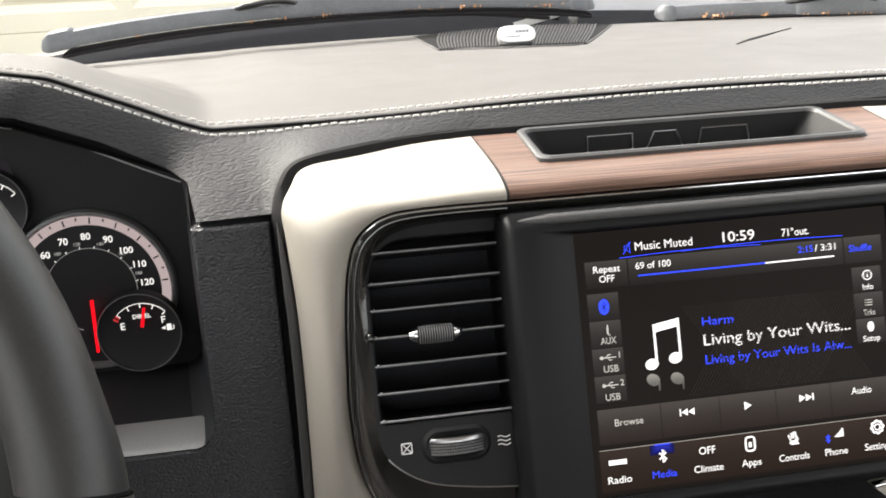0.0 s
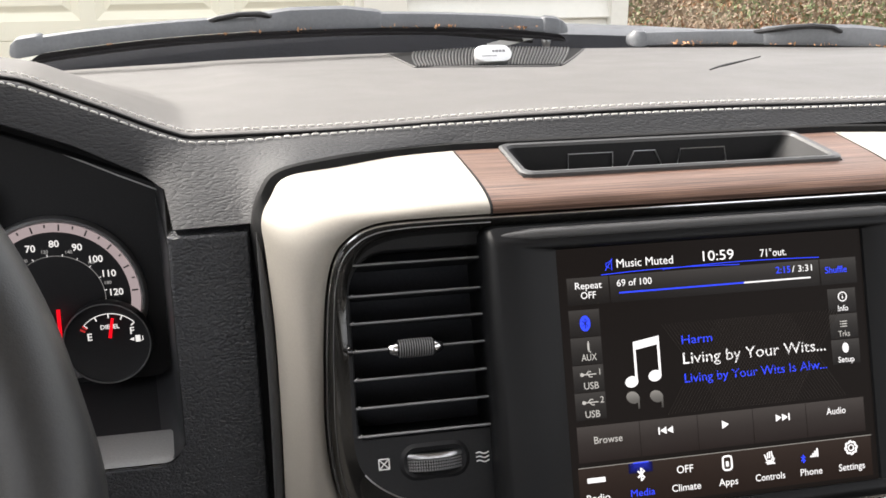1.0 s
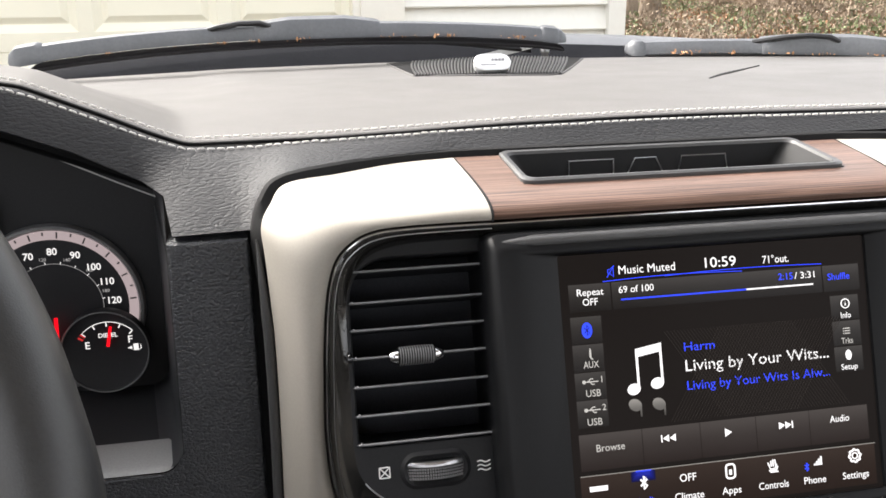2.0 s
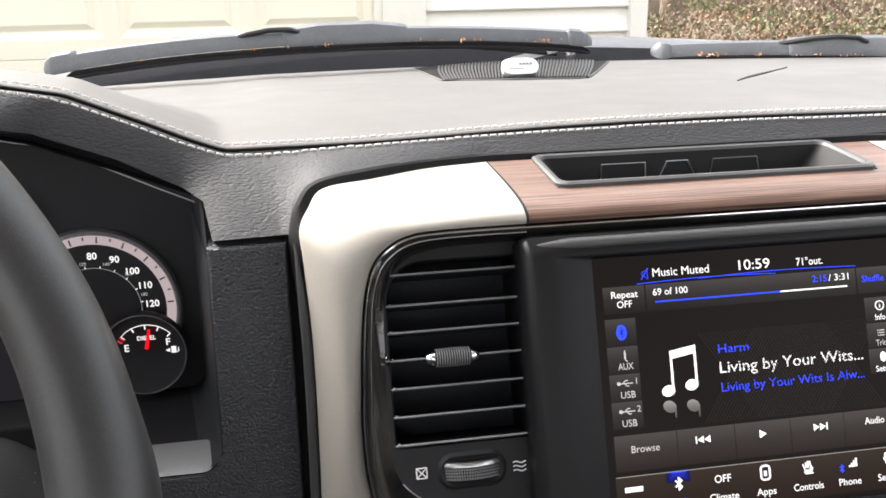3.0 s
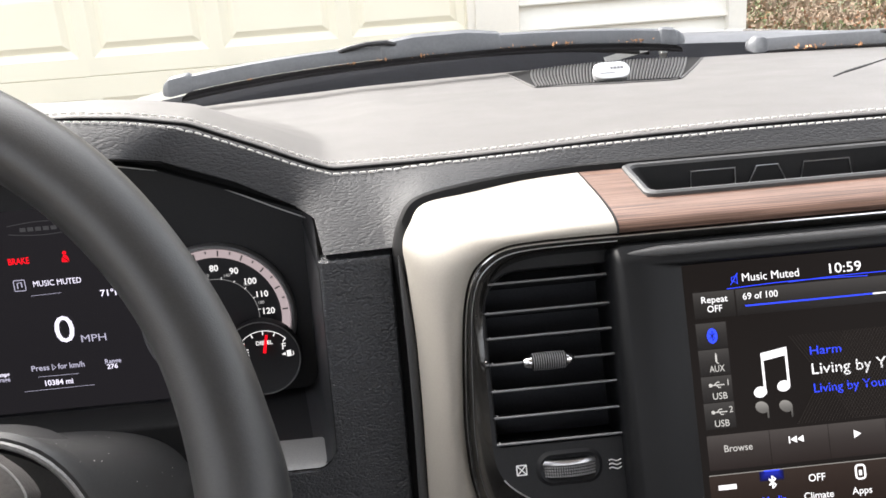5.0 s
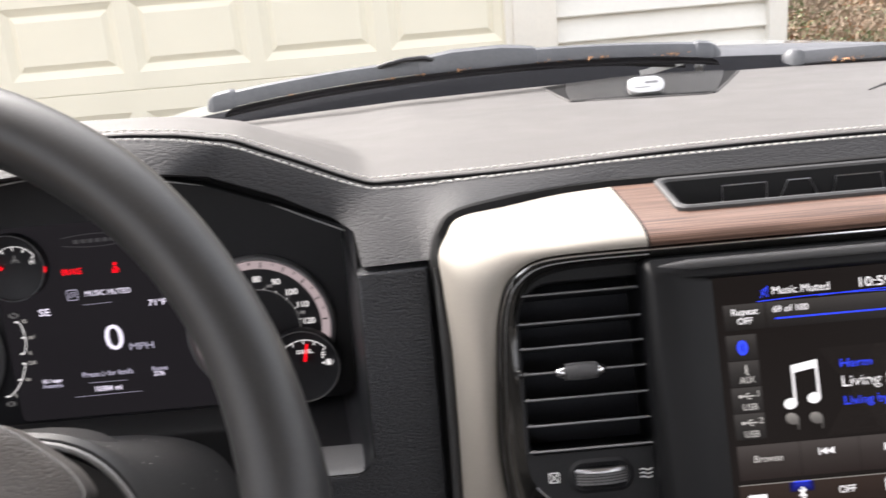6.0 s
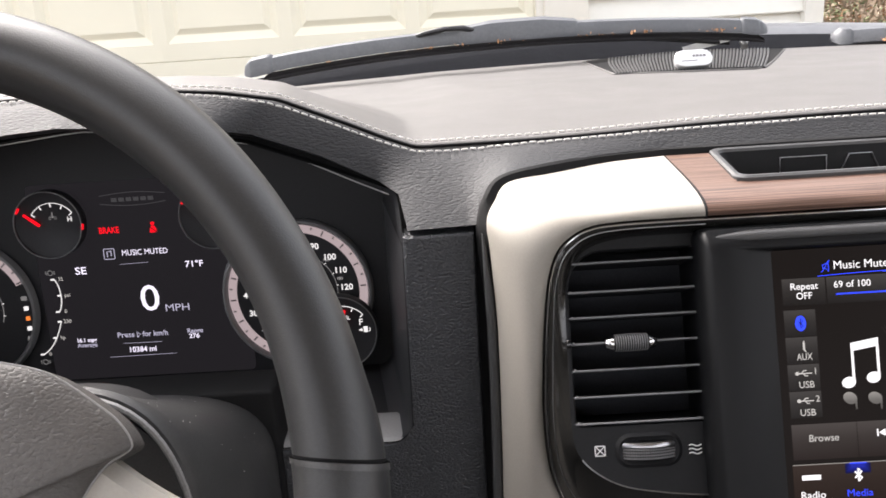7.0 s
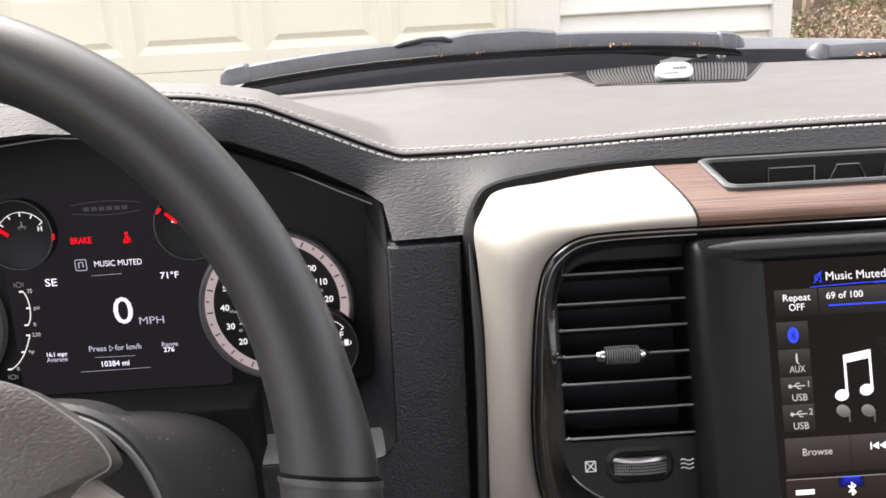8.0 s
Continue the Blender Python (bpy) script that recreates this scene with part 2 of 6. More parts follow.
ASPHALT = material("driveway_asphalt", (0.06, 0.06, 0.06), rough=0.9, grain=0.25, grain_scale=90, blotch=0.2, blotch_scale=0.8, bump=0.5, bump_scale=150, bump_size=0.01)
BARK = material("tree_bark", (0.17, 0.13, 0.095), rough=0.95, grain=0.3, grain_scale=25, blotch=0.25, blotch_scale=5, stretch=(1, 1, 0.25), bump=0.9, bump_scale=30, bump_size=0.02)
BRUSH = material("brown_brush_leaves", (0.200, 0.148, 0.104), rough=0.9, grain=0.15, grain_scale=14, blotch=0.3, blotch_scale=1.5)
RUST = material("rusty_fallen_leaves", (0.21, 0.105, 0.055), rough=0.9, grain=0.3, grain_scale=14, blotch=0.3, blotch_scale=1.5)
GREENS = material("evergreen_leaves", (0.120, 0.145, 0.064), rough=0.8, grain=0.5, grain_scale=14, blotch=0.3, blotch_scale=1.5)
ROOF = material("roof_shingle", (0.09, 0.085, 0.08), rough=0.9, grain=0.3, grain_scale=40)

LCD_BLACK = glow("lcd_background", (0.0115, 0.0095, 0.0088), 1.0, 0.2)
LCD_BLACK.node_tree.nodes["Principled BSDF"].inputs["Specular IOR Level"].default_value = 0.02
LCD_BOX = glow_fade("lcd_button", (0.046, 0.043, 0.041), (0.009, 0.0075, 0.007))
LCD_PLAYER = glow_fade("lcd_player_button", (0.055, 0.048, 0.045), (0.014, 0.009, 0.008))
LCD_BAR = glow_fade("lcd_bar", (0.030, 0.020, 0.016), (0.016, 0.010, 0.008))
LCD_WHITE = glow("lcd_white", (0.95, 0.95, 0.97), 1.1)
LCD_GREY = glow("lcd_grey", (0.52, 0.51, 0.49), 1.0)
LCD_DIM = glow("lcd_dim", (0.24, 0.23, 0.215), 1.0)
LCD_BLUE = glow("lcd_blue", (0.03, 0.07, 1.0), 1.25)
LCD_HALO = glow("lcd_blue_halo", (0.012, 0.02, 0.30), 1.0)
LAMP_RED = glow("red_lamp", (1.0, 0.006, 0.016), 1.15)
CLUSTER_WHITE = glow("cluster_white", (0.86, 0.83, 1.0), 1.1)
CLUSTER_GREY = glow("cluster_grey", (0.42, 0.41, 0.53), 1.0)
LAMP_AMBER = glow("amber_lamp", (0.9, 0.25, 0.05), 0.9)
DIM_RED = glow("dim_red_lamp", (0.45, 0.03, 0.03), 1.0)
RING_PINK = glow("dial_ring_backlight", (0.36, 0.30, 0.31), 1.0)
DIAL_WHITE = glow("dial_numerals", (0.8, 0.8, 0.8), 1.0)
NAMEGREY = glow("dim_shield", (0.045, 0.045, 0.048), 1.0)
DIAL_PRINT = glow("dial_fine_print", (0.30, 0.30, 0.30), 1.0)
DIAL_DIM = glow("dial_small_print", (0.16, 0.16, 0.16), 1.0)
DISPLAY_GREY = glow("cluster_display", (0.0135, 0.0126, 0.0148), 1.0, 0.25)


# ---- mesh helpers ----
ORIGIN = {}


def thing(name, x, y, z, label, category, group="", kind=""):
    """A thing's base point; its parts hang from it."""
    ob = new(name)
    ob.empty_display_size = 0.02
    ob.location = (x, y, z + Z0)
    ORIGIN[ob.name] = Vector((x, y, z + Z0))
    return tagged(ob, label, category, group, kind)


def mesh_from(name, bm, mat, smooth=38):
    me = bpy.data.meshes.new(name)
    bmesh.ops.translate(bm, vec=(0, 0, Z0), verts=bm.verts)
    bm.normal_update()
    bm.to_mesh(me)
    bm.free()
    me.materials.append(mat)
    if smooth and len(me.polygons):
        me.polygons.foreach_set("use_smooth", [True] * len(me.polygons))
        me.set_sharp_from_angle(angle=radians(smooth))
    return me


def part(name, bm, mat, parent=None, label="", smooth=38):
    """One mesh object, built in the dash frame, under a thing or a part."""
    ob = new(name, mesh_from(name, bm, mat, smooth))
    if parent is not None:
        ob.parent = parent
        if parent.name in ORIGIN:
            ob.matrix_parent_inverse = Matrix.Translation(-ORIGIN[parent.name])
    return tagged(ob, label)


def piece(source, parent, vec):
    """Another object on the same mesh, moved by vec."""
    ob = new(source.name.split(".")[0], source.data)
    ob.parent = parent
    ob.location = vec
    if parent.name in ORIGIN:
        ob.matrix_parent_inverse = Matrix.Translation(-ORIGIN[parent.name])
    return ob


def grid(rows, closed=False, bm=None):
    """Quads through rows of points."""
    bm = bm or bmesh.new()
    vs = [[bm.verts.new(p) for p in r] for r in rows]
    for a, b in zip(vs, vs[1:]):
        n = len(a)
        for i in range(n if closed else n - 1):
            j = (i + 1) % n
            bm.faces.new((a[i], a[j], b[j], b[i]))
    return bm


def cap(bm, pts):
    bm.faces.new([bm.verts.new(p) for p in pts])


def box(x0, x1, y0, y1, z0, z1, bevel=0.0, seg=2, m=None, bm=None):
    b = bmesh.new()
    bmesh.ops.create_cube(b, size=1)
    for v in b.verts:
        v.co = Vector(((x0 + x1) / 2 + v.co.x * (x1 - x0), (y0 + y1) / 2 + v.co.y * (y1 - y0), (z0 + z1) / 2 + v.co.z * (z1 - z0)))
    if bevel:
        bmesh.ops.bevel(b, geom=b.edges[:], offset=bevel, segments=seg, affect="EDGES", profile=0.5)
    if m:
        bmesh.ops.transform(b, matrix=m, verts=b.verts)
    return join(bm, b)


def join(bm, b):
    if bm is None:
        return b
    me = bpy.data.meshes.new("tmp")
    b.to_mesh(me)
    b.free()
    bm.from_mesh(me)
    bpy.data.meshes.remove(me)
    return bm


def prism(pts, w0, w1, m=None, bevel=0.0, seg=2, bm=None):
    """A flat outline pushed from w0 to w1 (w1 the front, counter-clockwise outline)."""
    b = bmesh.new()
    lo = [b.verts.new((u, v, w0)) for u, v in pts]
    hi = [b.verts.new((u, v, w1)) for u, v in pts]
    b.faces.new(lo[::-1])
    front = b.faces.new(hi)
    n = len(pts)
    for i in range(n):
        b.faces.new((lo[i], lo[(i + 1) % n], hi[(i + 1) % n], hi[i]))
    if bevel:
        bmesh.ops.bevel(b, geom=list(front.edges), offset=bevel, segments=seg, affect="EDGES", profile=0.5)
    bmesh.ops.recalc_face_normals(b, faces=b.faces)
    if m:
        bmesh.ops.transform(b, matrix=m, verts=b.verts)
    return join(bm, b)


def rrect(u0, v0, u1, v1, r, seg=6):
    """Counter-clockwise rounded rectangle."""
    out = []
    for cu, cv, a0 in ((u1 - r, v0 + r, -90), (u1 - r, v1 - r, 0), (u0 + r, v1 - r, 90), (u0 + r, v0 + r, 180)):
        for k in range(seg + 1):
            a = radians(a0 + 90 * k / seg)
            out.append((cu + r * math.cos(a), cv + r * math.sin(a)))
    return out


def disc(cu, cv, r, n=48):
    return [(cu + r * math.cos(2 * math.pi * k / n), cv + r * math.sin(2 * math.pi * k / n)) for k in range(n)]


def band(cu, cv, r0, r1, a0, a1, w0, w1, m=None, n=48, bm=None):
    """A flat arc with thickness, degrees counter-clockwise from the right."""
    b = bmesh.new()
    rows = []
    for k in range(n + 1):
        a = radians(a0 + (a1 - a0) * k / n)
        c, s = math.cos(a), math.sin(a)
        rows.append([(cu + r0 * c, cv + r0 * s, w0), (cu + r0 * c, cv + r0 * s, w1), (cu + r1 * c, cv + r1 * s, w1), (cu + r1 * c, cv + r1 * s, w0)])
    grid(rows, True, b)
    bmesh.ops.recalc_face_normals(b, faces=b.faces)
    if m:
        bmesh.ops.transform(b, matrix=m, verts=b.verts)
    return join(bm, b)


def tube(path, radius, seg=12, closed=False, caps=True, bm=None):
    """A round bar along points; radius one number or one a point."""
    b = bmesh.new()
    pts = [Vector(p) for p in path]
    n = len(pts)
    rad = radius if isinstance(radius, (list, tuple)) else [radius] * n
    up = None
    rows = []
    for i, p in enumerate(pts):
        d = (pts[(i + 1) % n] - pts[i - 1]) if closed or 0 < i < n - 1 else (pts[1] - pts[0] if i == 0 else pts[-1] - pts[-2])
        d.normalize()
        if up is None:
            up = d.orthogonal()
        up = (up - d * up.dot(d)).normalized()
        side = d.cross(up)
        rows.append([p + rad[i] * (math.cos(2 * math.pi * k / seg) * up + math.sin(2 * math.pi * k / seg) * side) for k in range(seg)])
    if closed:
        rows.append(rows[0])
    grid(rows, True, b)
    if closed:
        bmesh.ops.remove_doubles(b, verts=b.verts, dist=1e-6)
    elif caps:
        cap(b, rows[0][::-1])
        cap(b, rows[-1])
        bmesh.ops.remove_doubles(b, verts=b.verts, dist=1e-7)
    bmesh.ops.recalc_face_normals(b, faces=b.faces)
    return join(bm, b)


def lathe(profile, m, seg=32, bm=None):
    """Turns (radius, w) pairs round the w axis of m."""
    b = bmesh.new()
    rows = [[(r * math.cos(2 * math.pi * k / seg), r * math.sin(2 * math.pi * k / seg), w) for k in range(seg)] for r, w in profile]
    grid(rows, True, b)
    bmesh.ops.remove_doubles(b, verts=b.verts, dist=1e-7)
    bmesh.ops.recalc_face_normals(b, faces=b.faces)
    bmesh.ops.transform(b, matrix=m, verts=b.verts)
    return join(bm, b)


def words(text, size, u, v, w, m, align="CENTER", width=None, bm=None, thick=0.0):
    """Lettering in the plane of m: capitals about 0.7 of size high, centred on v."""
    cu = bpy.data.curves.new("words", "FONT")
    cu.body, cu.size, cu.align_x, cu.align_y = text, 1.0, align, "CENTER"
    cu.resolution_u = 3
    cu.offset = 0.0 if "M" in text else thick / size  # the M outline folds over when widened
    ob = bpy.data.objects.new("words", cu)
    scene.collection.objects.link(ob)
    me = bpy.data.meshes.new_from_object(ob.evaluated_get(bpy.context.evaluated_depsgraph_get()))
    bpy.data.objects.remove(ob)
    bpy.data.curves.remove(cu)
    b = bmesh.new()
    b.from_mesh(me)
    bpy.data.meshes.remove(me)
    xs = [q.co.x for q in b.verts]
    k = width / (max(xs) - min(xs)) if width and xs else size
    for q in b.verts:
        q.co = Vector((u + q.co.x * k, v + q.co.y * size, w))
    bmesh.ops.transform(b, matrix=m, verts=b.verts)
    return join(bm, b)


def smooth_path(pts, per=6):
    """Catmull-Rom through the points."""
    p = [Vector(q) for q in pts]
    p = [2 * p[0] - p[1]] + p + [2 * p[-1] - p[-2]]
    out = []
    for i in range(1, len(p) - 2):
        for k in range(per):
            t = k / per
            a, b, c, d = p[i - 1], p[i], p[i + 1], p[i + 2]
            out.append(0.5 * (2 * b + (c - a) * t + (2 * a - 5 * b + 4 * c - d) * t * t + (3 * b - a - 3 * c + d) * t ** 3))
    out.append(p[-2])
    return out


def lerp(table, x):
    """Piecewise linear through (x, value) pairs in rising x."""
    return float(np.interp(x, [a for a, _ in table], [b for _, b in table]))


def ease(x):
    x = min(max(x, 0.0), 1.0)
    return x * x * (3 - 2 * x)


def bezier(a, b, c, d, n):
    a, b, c, d = map(Vector, (a, b, c, d))
    return [a * (1 - t) ** 3 + 3 * b * t * (1 - t) ** 2 + 3 * c * t * t * (1 - t) + d * t ** 3 for t in (k / n for k in range(n + 1))]


TAU = radians(20.25)  # how far the touchscreen leans back
MS = Matrix(((1, 0, 0, 0), (0, math.sin(TAU), -math.cos(TAU), 0), (0, math.cos(TAU), math.sin(TAU), 0), (0, 0, 0, 1)))
LEANC = radians(5)
MC = Matrix(((1, 0, 0, 0), (0, math.sin(LEANC), -math.cos(LEANC), 0.1844), (0, math.cos(LEANC), math.sin(LEANC), 0), (0, 0, 0, 1)))
MID = 0.0855   # middle of the truck
DRV = -0.411   # middle of the driver's place

# ---- outside: ground, garage, woods ----
FLOOR = -Z0


def sheet(x0, x1, y0, y1, z, n=2, rough=0.0):
    rows = []
    for j in range(n + 1):
        y = y0 + (y1 - y0) * j / n
        rows.append([(x0 + (x1 - x0) * i / n, y, z + rough * noise.noise((i * 1.7, j * 1.7, 3.1))) for i in range(n + 1)])
    return grid(rows)


tagged(part("ground", sheet(-600, 600, -600, 900, FLOOR, 2), GROUND), "flat ground under brown fallen leaves", "ground", kind="structure")
tagged(part("driveway", box(-3.2, 1.9, -9, 3.86, FLOOR, FLOOR + 0.012, 0.004), ASPHALT), "dark asphalt driveway before the garage", "driveway", kind="structure")

GY = 3.9  # front of the garage wall


def garage():
    wall = box(-7.5, 1.60, GY + 0.06, GY + 0.2, FLOOR, 1.9)
    w = tagged(part("garage_wall", wall, TRIMPAINT), "cream painted garage front wall", "wall", kind="structure")
    part("side_wall", box(1.46, 1.60, GY + 0.21, GY + 7, FLOOR, 1.9), SIDING, w)
    part("roof", box(-7.8, 2.0, GY - 0.45, GY + 7.4, 1.9, 2.05, 0.02), ROOF, w)
    # clapboards right of the door, each lapping the one below
    board = None
    for k in range(-9, 17):
        z = -0.053 + 0.12 * k
        if z < FLOOR + 0.02 or z > 1.75:
            continue
        if board is None:
            b = bmesh.new()
            grid([[(0.515, GY + 0.058, z + 0.128), (1.545, GY + 0.058, z + 0.128)], [(0.515, GY + 0.012, z + 0.002), (1.545, GY + 0.012, z + 0.002)],
                  [(0.515, GY + 0.014, z - 0.004), (1.545, GY + 0.014, z - 0.004)], [(0.515, GY + 0.055, z - 0.004), (1.545, GY + 0.055, z - 0.004)]], False, b)
            bmesh.ops.recalc_face_normals(b, faces=b.faces)
            board, z_first = part("clapboard", b, SIDING, w), z
        else:
            piece(board, w, (0, 0, z - z_first))
    part("corner_board", box(1.54, 1.63, GY - 0.012, GY + 0.2, FLOOR + 0.01, 1.88, 0.004), SIDING, w)
    part("door_casing", box(0.30, 0.51, GY - 0.02, GY + 0.058, FLOOR + 0.01, 1.1, 0.006), TRIMPAINT, w)
    part("door_stop", box(0.262, 0.302, GY - 0.005, GY + 0.058, FLOOR + 0.01, 1.06, 0.004), TRIMPAINT, w)


garage()


def garage_door():
    """Sectional door of raised panels, four sections high."""
    d = thing("garage_door", -2.2, GY + 0.03, FLOOR + 0.012, "closed cream sectional garage door with raised panels", "garage door")
    pitch, left = 0.614, -4.615
    sect = 0.53
    z0s = [-0.225 + sect * k for k in (-2, -1, 0, 1, 2)]
    cell = None
    part("backing", box(left, 0.262, GY + 0.056, GY + 0.059, FLOOR + 0.012, z0s[-1] + sect), DOORPAINT, d)
    for z0 in z0s:
        for k in range(8):
            u0 = -0.295 - pitch * k
            if cell is None:
                b = bmesh.new()
                a0, a1, c0, c1 = u0, u0 + 0.545, z0 + 0.085, z0 + 0.425
                y = GY + 0.03
                e0, e1, f0, f1 = u0 - 0.0345, u0 + 0.5795, z0 + 0.0008, z0 + sect - 0.0008
                loops = [[(e0, y + 0.025, f0), (e1, y + 0.025, f0), (e1, y + 0.025, f1), (e0, y + 0.025, f1)], [(e0, y + 0.003, f0), (e1, y + 0.003, f0), (e1, y + 0.003, f1), (e0, y + 0.003, f1)],
                         [(e0, y, f0 + 0.003), (e1, y, f0 + 0.003), (e1, y, f1 - 0.003), (e0, y, f1 - 0.003)]]
                for off, dy in ((0, 0.0), (0.004, 0.003), (0.036, 0.020), (0.042, 0.019), (0.066, 0.004), (0.070, 0.003)):
                    loops.append([(a0 + off, y + dy, c0 + off), (a1 - off, y + dy, c0 + off), (a1 - off, y + dy, c1 - off), (a0 + off, y + dy, c1 - off)])
                grid(loops, True, b)
                cap(b, loops[-1])
                bmesh.ops.remove_doubles(b, verts=b.verts, dist=1e-5)
                bmesh.ops.recalc_face_normals(b, faces=b.faces)
                cell, pu, pz = part("raised_panel", b, DOORPAINT, d, smooth=0), u0, z0
            else:
                piece(cell, d, (u0 - pu, 0, z0 - pz))
    part("left_casing", box(left - 0.2, left - 0.005, GY - 0.02, GY + 0.058, FLOOR + 0.012, 2.0, 0.006), TRIMPAINT, d)


garage_door()


def leaf_quad(b, p, size, rnd):
    """One small bent leaf."""
    e = Euler((rnd.uniform(0, 6.3), rnd.uniform(0, 6.3), rnd.uniform(0, 6.3))).to_matrix()
    pts = [Vector((-0.5, 0, 0)), Vector((0, -0.28, 0.08)), Vector((0.5, 0, 0)), Vector((0, 0.28, 0.08))]
    vs = [b.verts.new(Vector(p) + e @ q * size) for q in pts]
    b.faces.new((vs[0], vs[1], vs[2]))
    b.faces.new((vs[0], vs[2], vs[3]))


def tree(x, y, r, height, seed, label):
    rnd = random.Random(seed)
    t = thing("tree", x, y, FLOOR, label, "tree", "bare trees behind the garage")
    base = Vector((x, y, FLOOR - 0.05))
    lean = Vector((rnd.uniform(-0.05, 0.05), rnd.uniform(-0.05, 0.05), 1))
    path = [base + lean * height * k / 14 + Vector((rnd.uniform(-1, 1), rnd.uniform(-1, 1), 0)) * 0.03 for k in range(15)]
    trunk = tube(path, [r * (1.7 - 0.7 * min(k, 2) / 2 - 0.055 * k * (k > 2)) for k in range(15)], 14)
    for v in trunk.verts:
        v.co += Vector((noise.noise(v.co * 3), noise.noise(v.co * 3 + Vector((5, 5, 5))), 0)) * r * 0.25
    part("trunk", trunk, BARK, t)
    tips = []
    for k in range(9):
        p = path[4 + k]
        a = rnd.uniform(0, 6.28)
        d = Vector((math.cos(a), math.sin(a), rnd.uniform(0.4, 0.9))) * rnd.uniform(1.0, 2.2)
        limb = [p + d * s / 5 + Vector((0, 0, 0.08 * s * s / 5)) + Vector((rnd.uniform(-1, 1), rnd.uniform(-1, 1), 0)) * 0.06 for s in range(6)]
        part("limb", tube(limb, [r * 0.35 * (1 - 0.16 * s) for s in range(6)], 7), BARK, t)
        tips += limb[2:]
    b = bmesh.new()
    for p in tips:
        for _ in range(24):
            leaf_quad(b, p + Vector((rnd.gauss(0, 0.4), rnd.gauss(0, 0.4), rnd.gauss(0, 0.3))), rnd.uniform(0.06, 0.13), rnd)
    tagged(part("crown", b, BRUSH, t, smooth=0), kind="stuff")


def shrub(x, y, w, h, seed, mat, label):
    rnd = random.Random(seed)
    s = thing("shrub", x, y, FLOOR, label, "shrub", "shrubs at the wood's edge")
    stems, leaves = bmesh.new(), bmesh.new()
    for k in range(14):
        a, q = rnd.uniform(0, 6.28), rnd.uniform(0.2, 1)
        tip = Vector((x + w * q * math.cos(a) * 0.6, y + w * q * math.sin(a) * 0.6, FLOOR + h * rnd.uniform(0.5, 1)))
        root = Vector((x + 0.1 * math.cos(a), y + 0.1 * math.sin(a), FLOOR - 0.03))
        path = [root.lerp(tip, i / 5) + Vector((rnd.uniform(-1, 1), rnd.uniform(-1, 1), 0)) * 0.04 for i in range(6)]
        tube(path, [0.014 * (1 - 0.15 * i) for i in range(6)], 5, bm=stems)
        for i in range(1, 6):
            for _ in range(90):
                leaf_quad(leaves, path[i] + Vector((rnd.gauss(0, 0.16), rnd.gauss(0, 0.16), rnd.gauss(0, 0.14))), rnd.uniform(0.03, 0.075), rnd)
    part("stems", stems, BARK, s)
    tagged(part("foliage", leaves, mat, s, smooth=0), kind="stuff")


for i, (x, y, r, h) in enumerate(((7.1, 17.0, 0.13, 9), (8.45, 19.0, 0.17, 11), (12.2, 19.8, 0.24, 13), (16.4, 24.5, 0.15, 12), (17.2, 26.0, 0.22, 12), (11.2, 25.5, 0.16, 12), (18.5, 22.5, 0.2, 12), (14.2, 29.0, 0.2, 13))):
    tree(x, y, r, h, 40 + i, "bare grey-brown tree trunk among brown brush")
for i in range(16):
    rnd = random.Random(900 + i)
    y = rnd.uniform(18, 32)
    x = y * rnd.uniform(0.38, 0.90)
    green = rnd.random() < 0.5
    shrub(x, y, rnd.uniform(0.7, 1.6), rnd.uniform(0.2, 0.6), 70 + i, GREENS if green else BRUSH,
          "green leafy shrub in leaf litter" if green else "brown withered shrub in leaf litter")


def undergrowth():
    """Low tangle of stalks, ivy and rusty leaves over the wood's floor, in drifts."""
    rnd = random.Random(17)
    w = thing("undergrowth", 11, 20, FLOOR, "tangled brown and green undergrowth on the wood's floor", "undergrowth", kind="stuff")
    for name, mat, count, tall, seed in (("withered_tangle", BRUSH, 34000, 0.8, 1.0), ("ivy", GREENS, 30000, 0.7, 5.0), ("rusty_leaves", RUST, 12000, 0.45, 9.0)):
        b = bmesh.new()
        while count:
            y = rnd.uniform(13, 36)
            x = y * rnd.uniform(0.36, 0.95)
            drift = noise.noise((x * 0.55, y * 0.25, seed))
            if drift < rnd.uniform(-0.35, 0.35):
                continue
            leaf_quad(b, (x, y, FLOOR + tall * max(0.05, drift + 0.5) * rnd.random() ** 1.7), rnd.uniform(0.05, 0.12), rnd)
            count -= 1
        part(name, b, mat, w, smooth=0)


undergrowth()


def far_woods():
    rnd = random.Random(5)
    b, s = bmesh.new(), bmesh.new()
    for _ in range(16000):
        x = rnd.uniform(-25, 55)
        y = 36 + rnd.uniform(0, 8) + 0.1 * abs(x)
        leaf_quad(b, (x, y, FLOOR + rnd.random() ** 1.6 * 8), rnd.uniform(0.25, 0.7), rnd)
    for _ in range(110):
        x, y = rnd.uniform(-25, 45), rnd.uniform(30, 42)
        tube([(x, y, FLOOR - 0.1), (x + rnd.uniform(-0.3, 0.3), y, FLOOR + 5), (x + rnd.uniform(-0.6, 0.6), y, FLOOR + 10)], [0.2, 0.16, 0.1], 7, bm=s)
    w = thing("far_woods", 8, 37, FLOOR, "brown autumn woods in the distance", "woods", kind="stuff")
    part("brush_mass", b, BRUSH, w, smooth=0)
    part("trunk_mass", s, BARK, w)


far_woods()

# ---- cab shell ----


def glass_y(x):
    """Foot of the windshield."""
    return 0.668 - 0.62 * (x - 0.07) ** 2


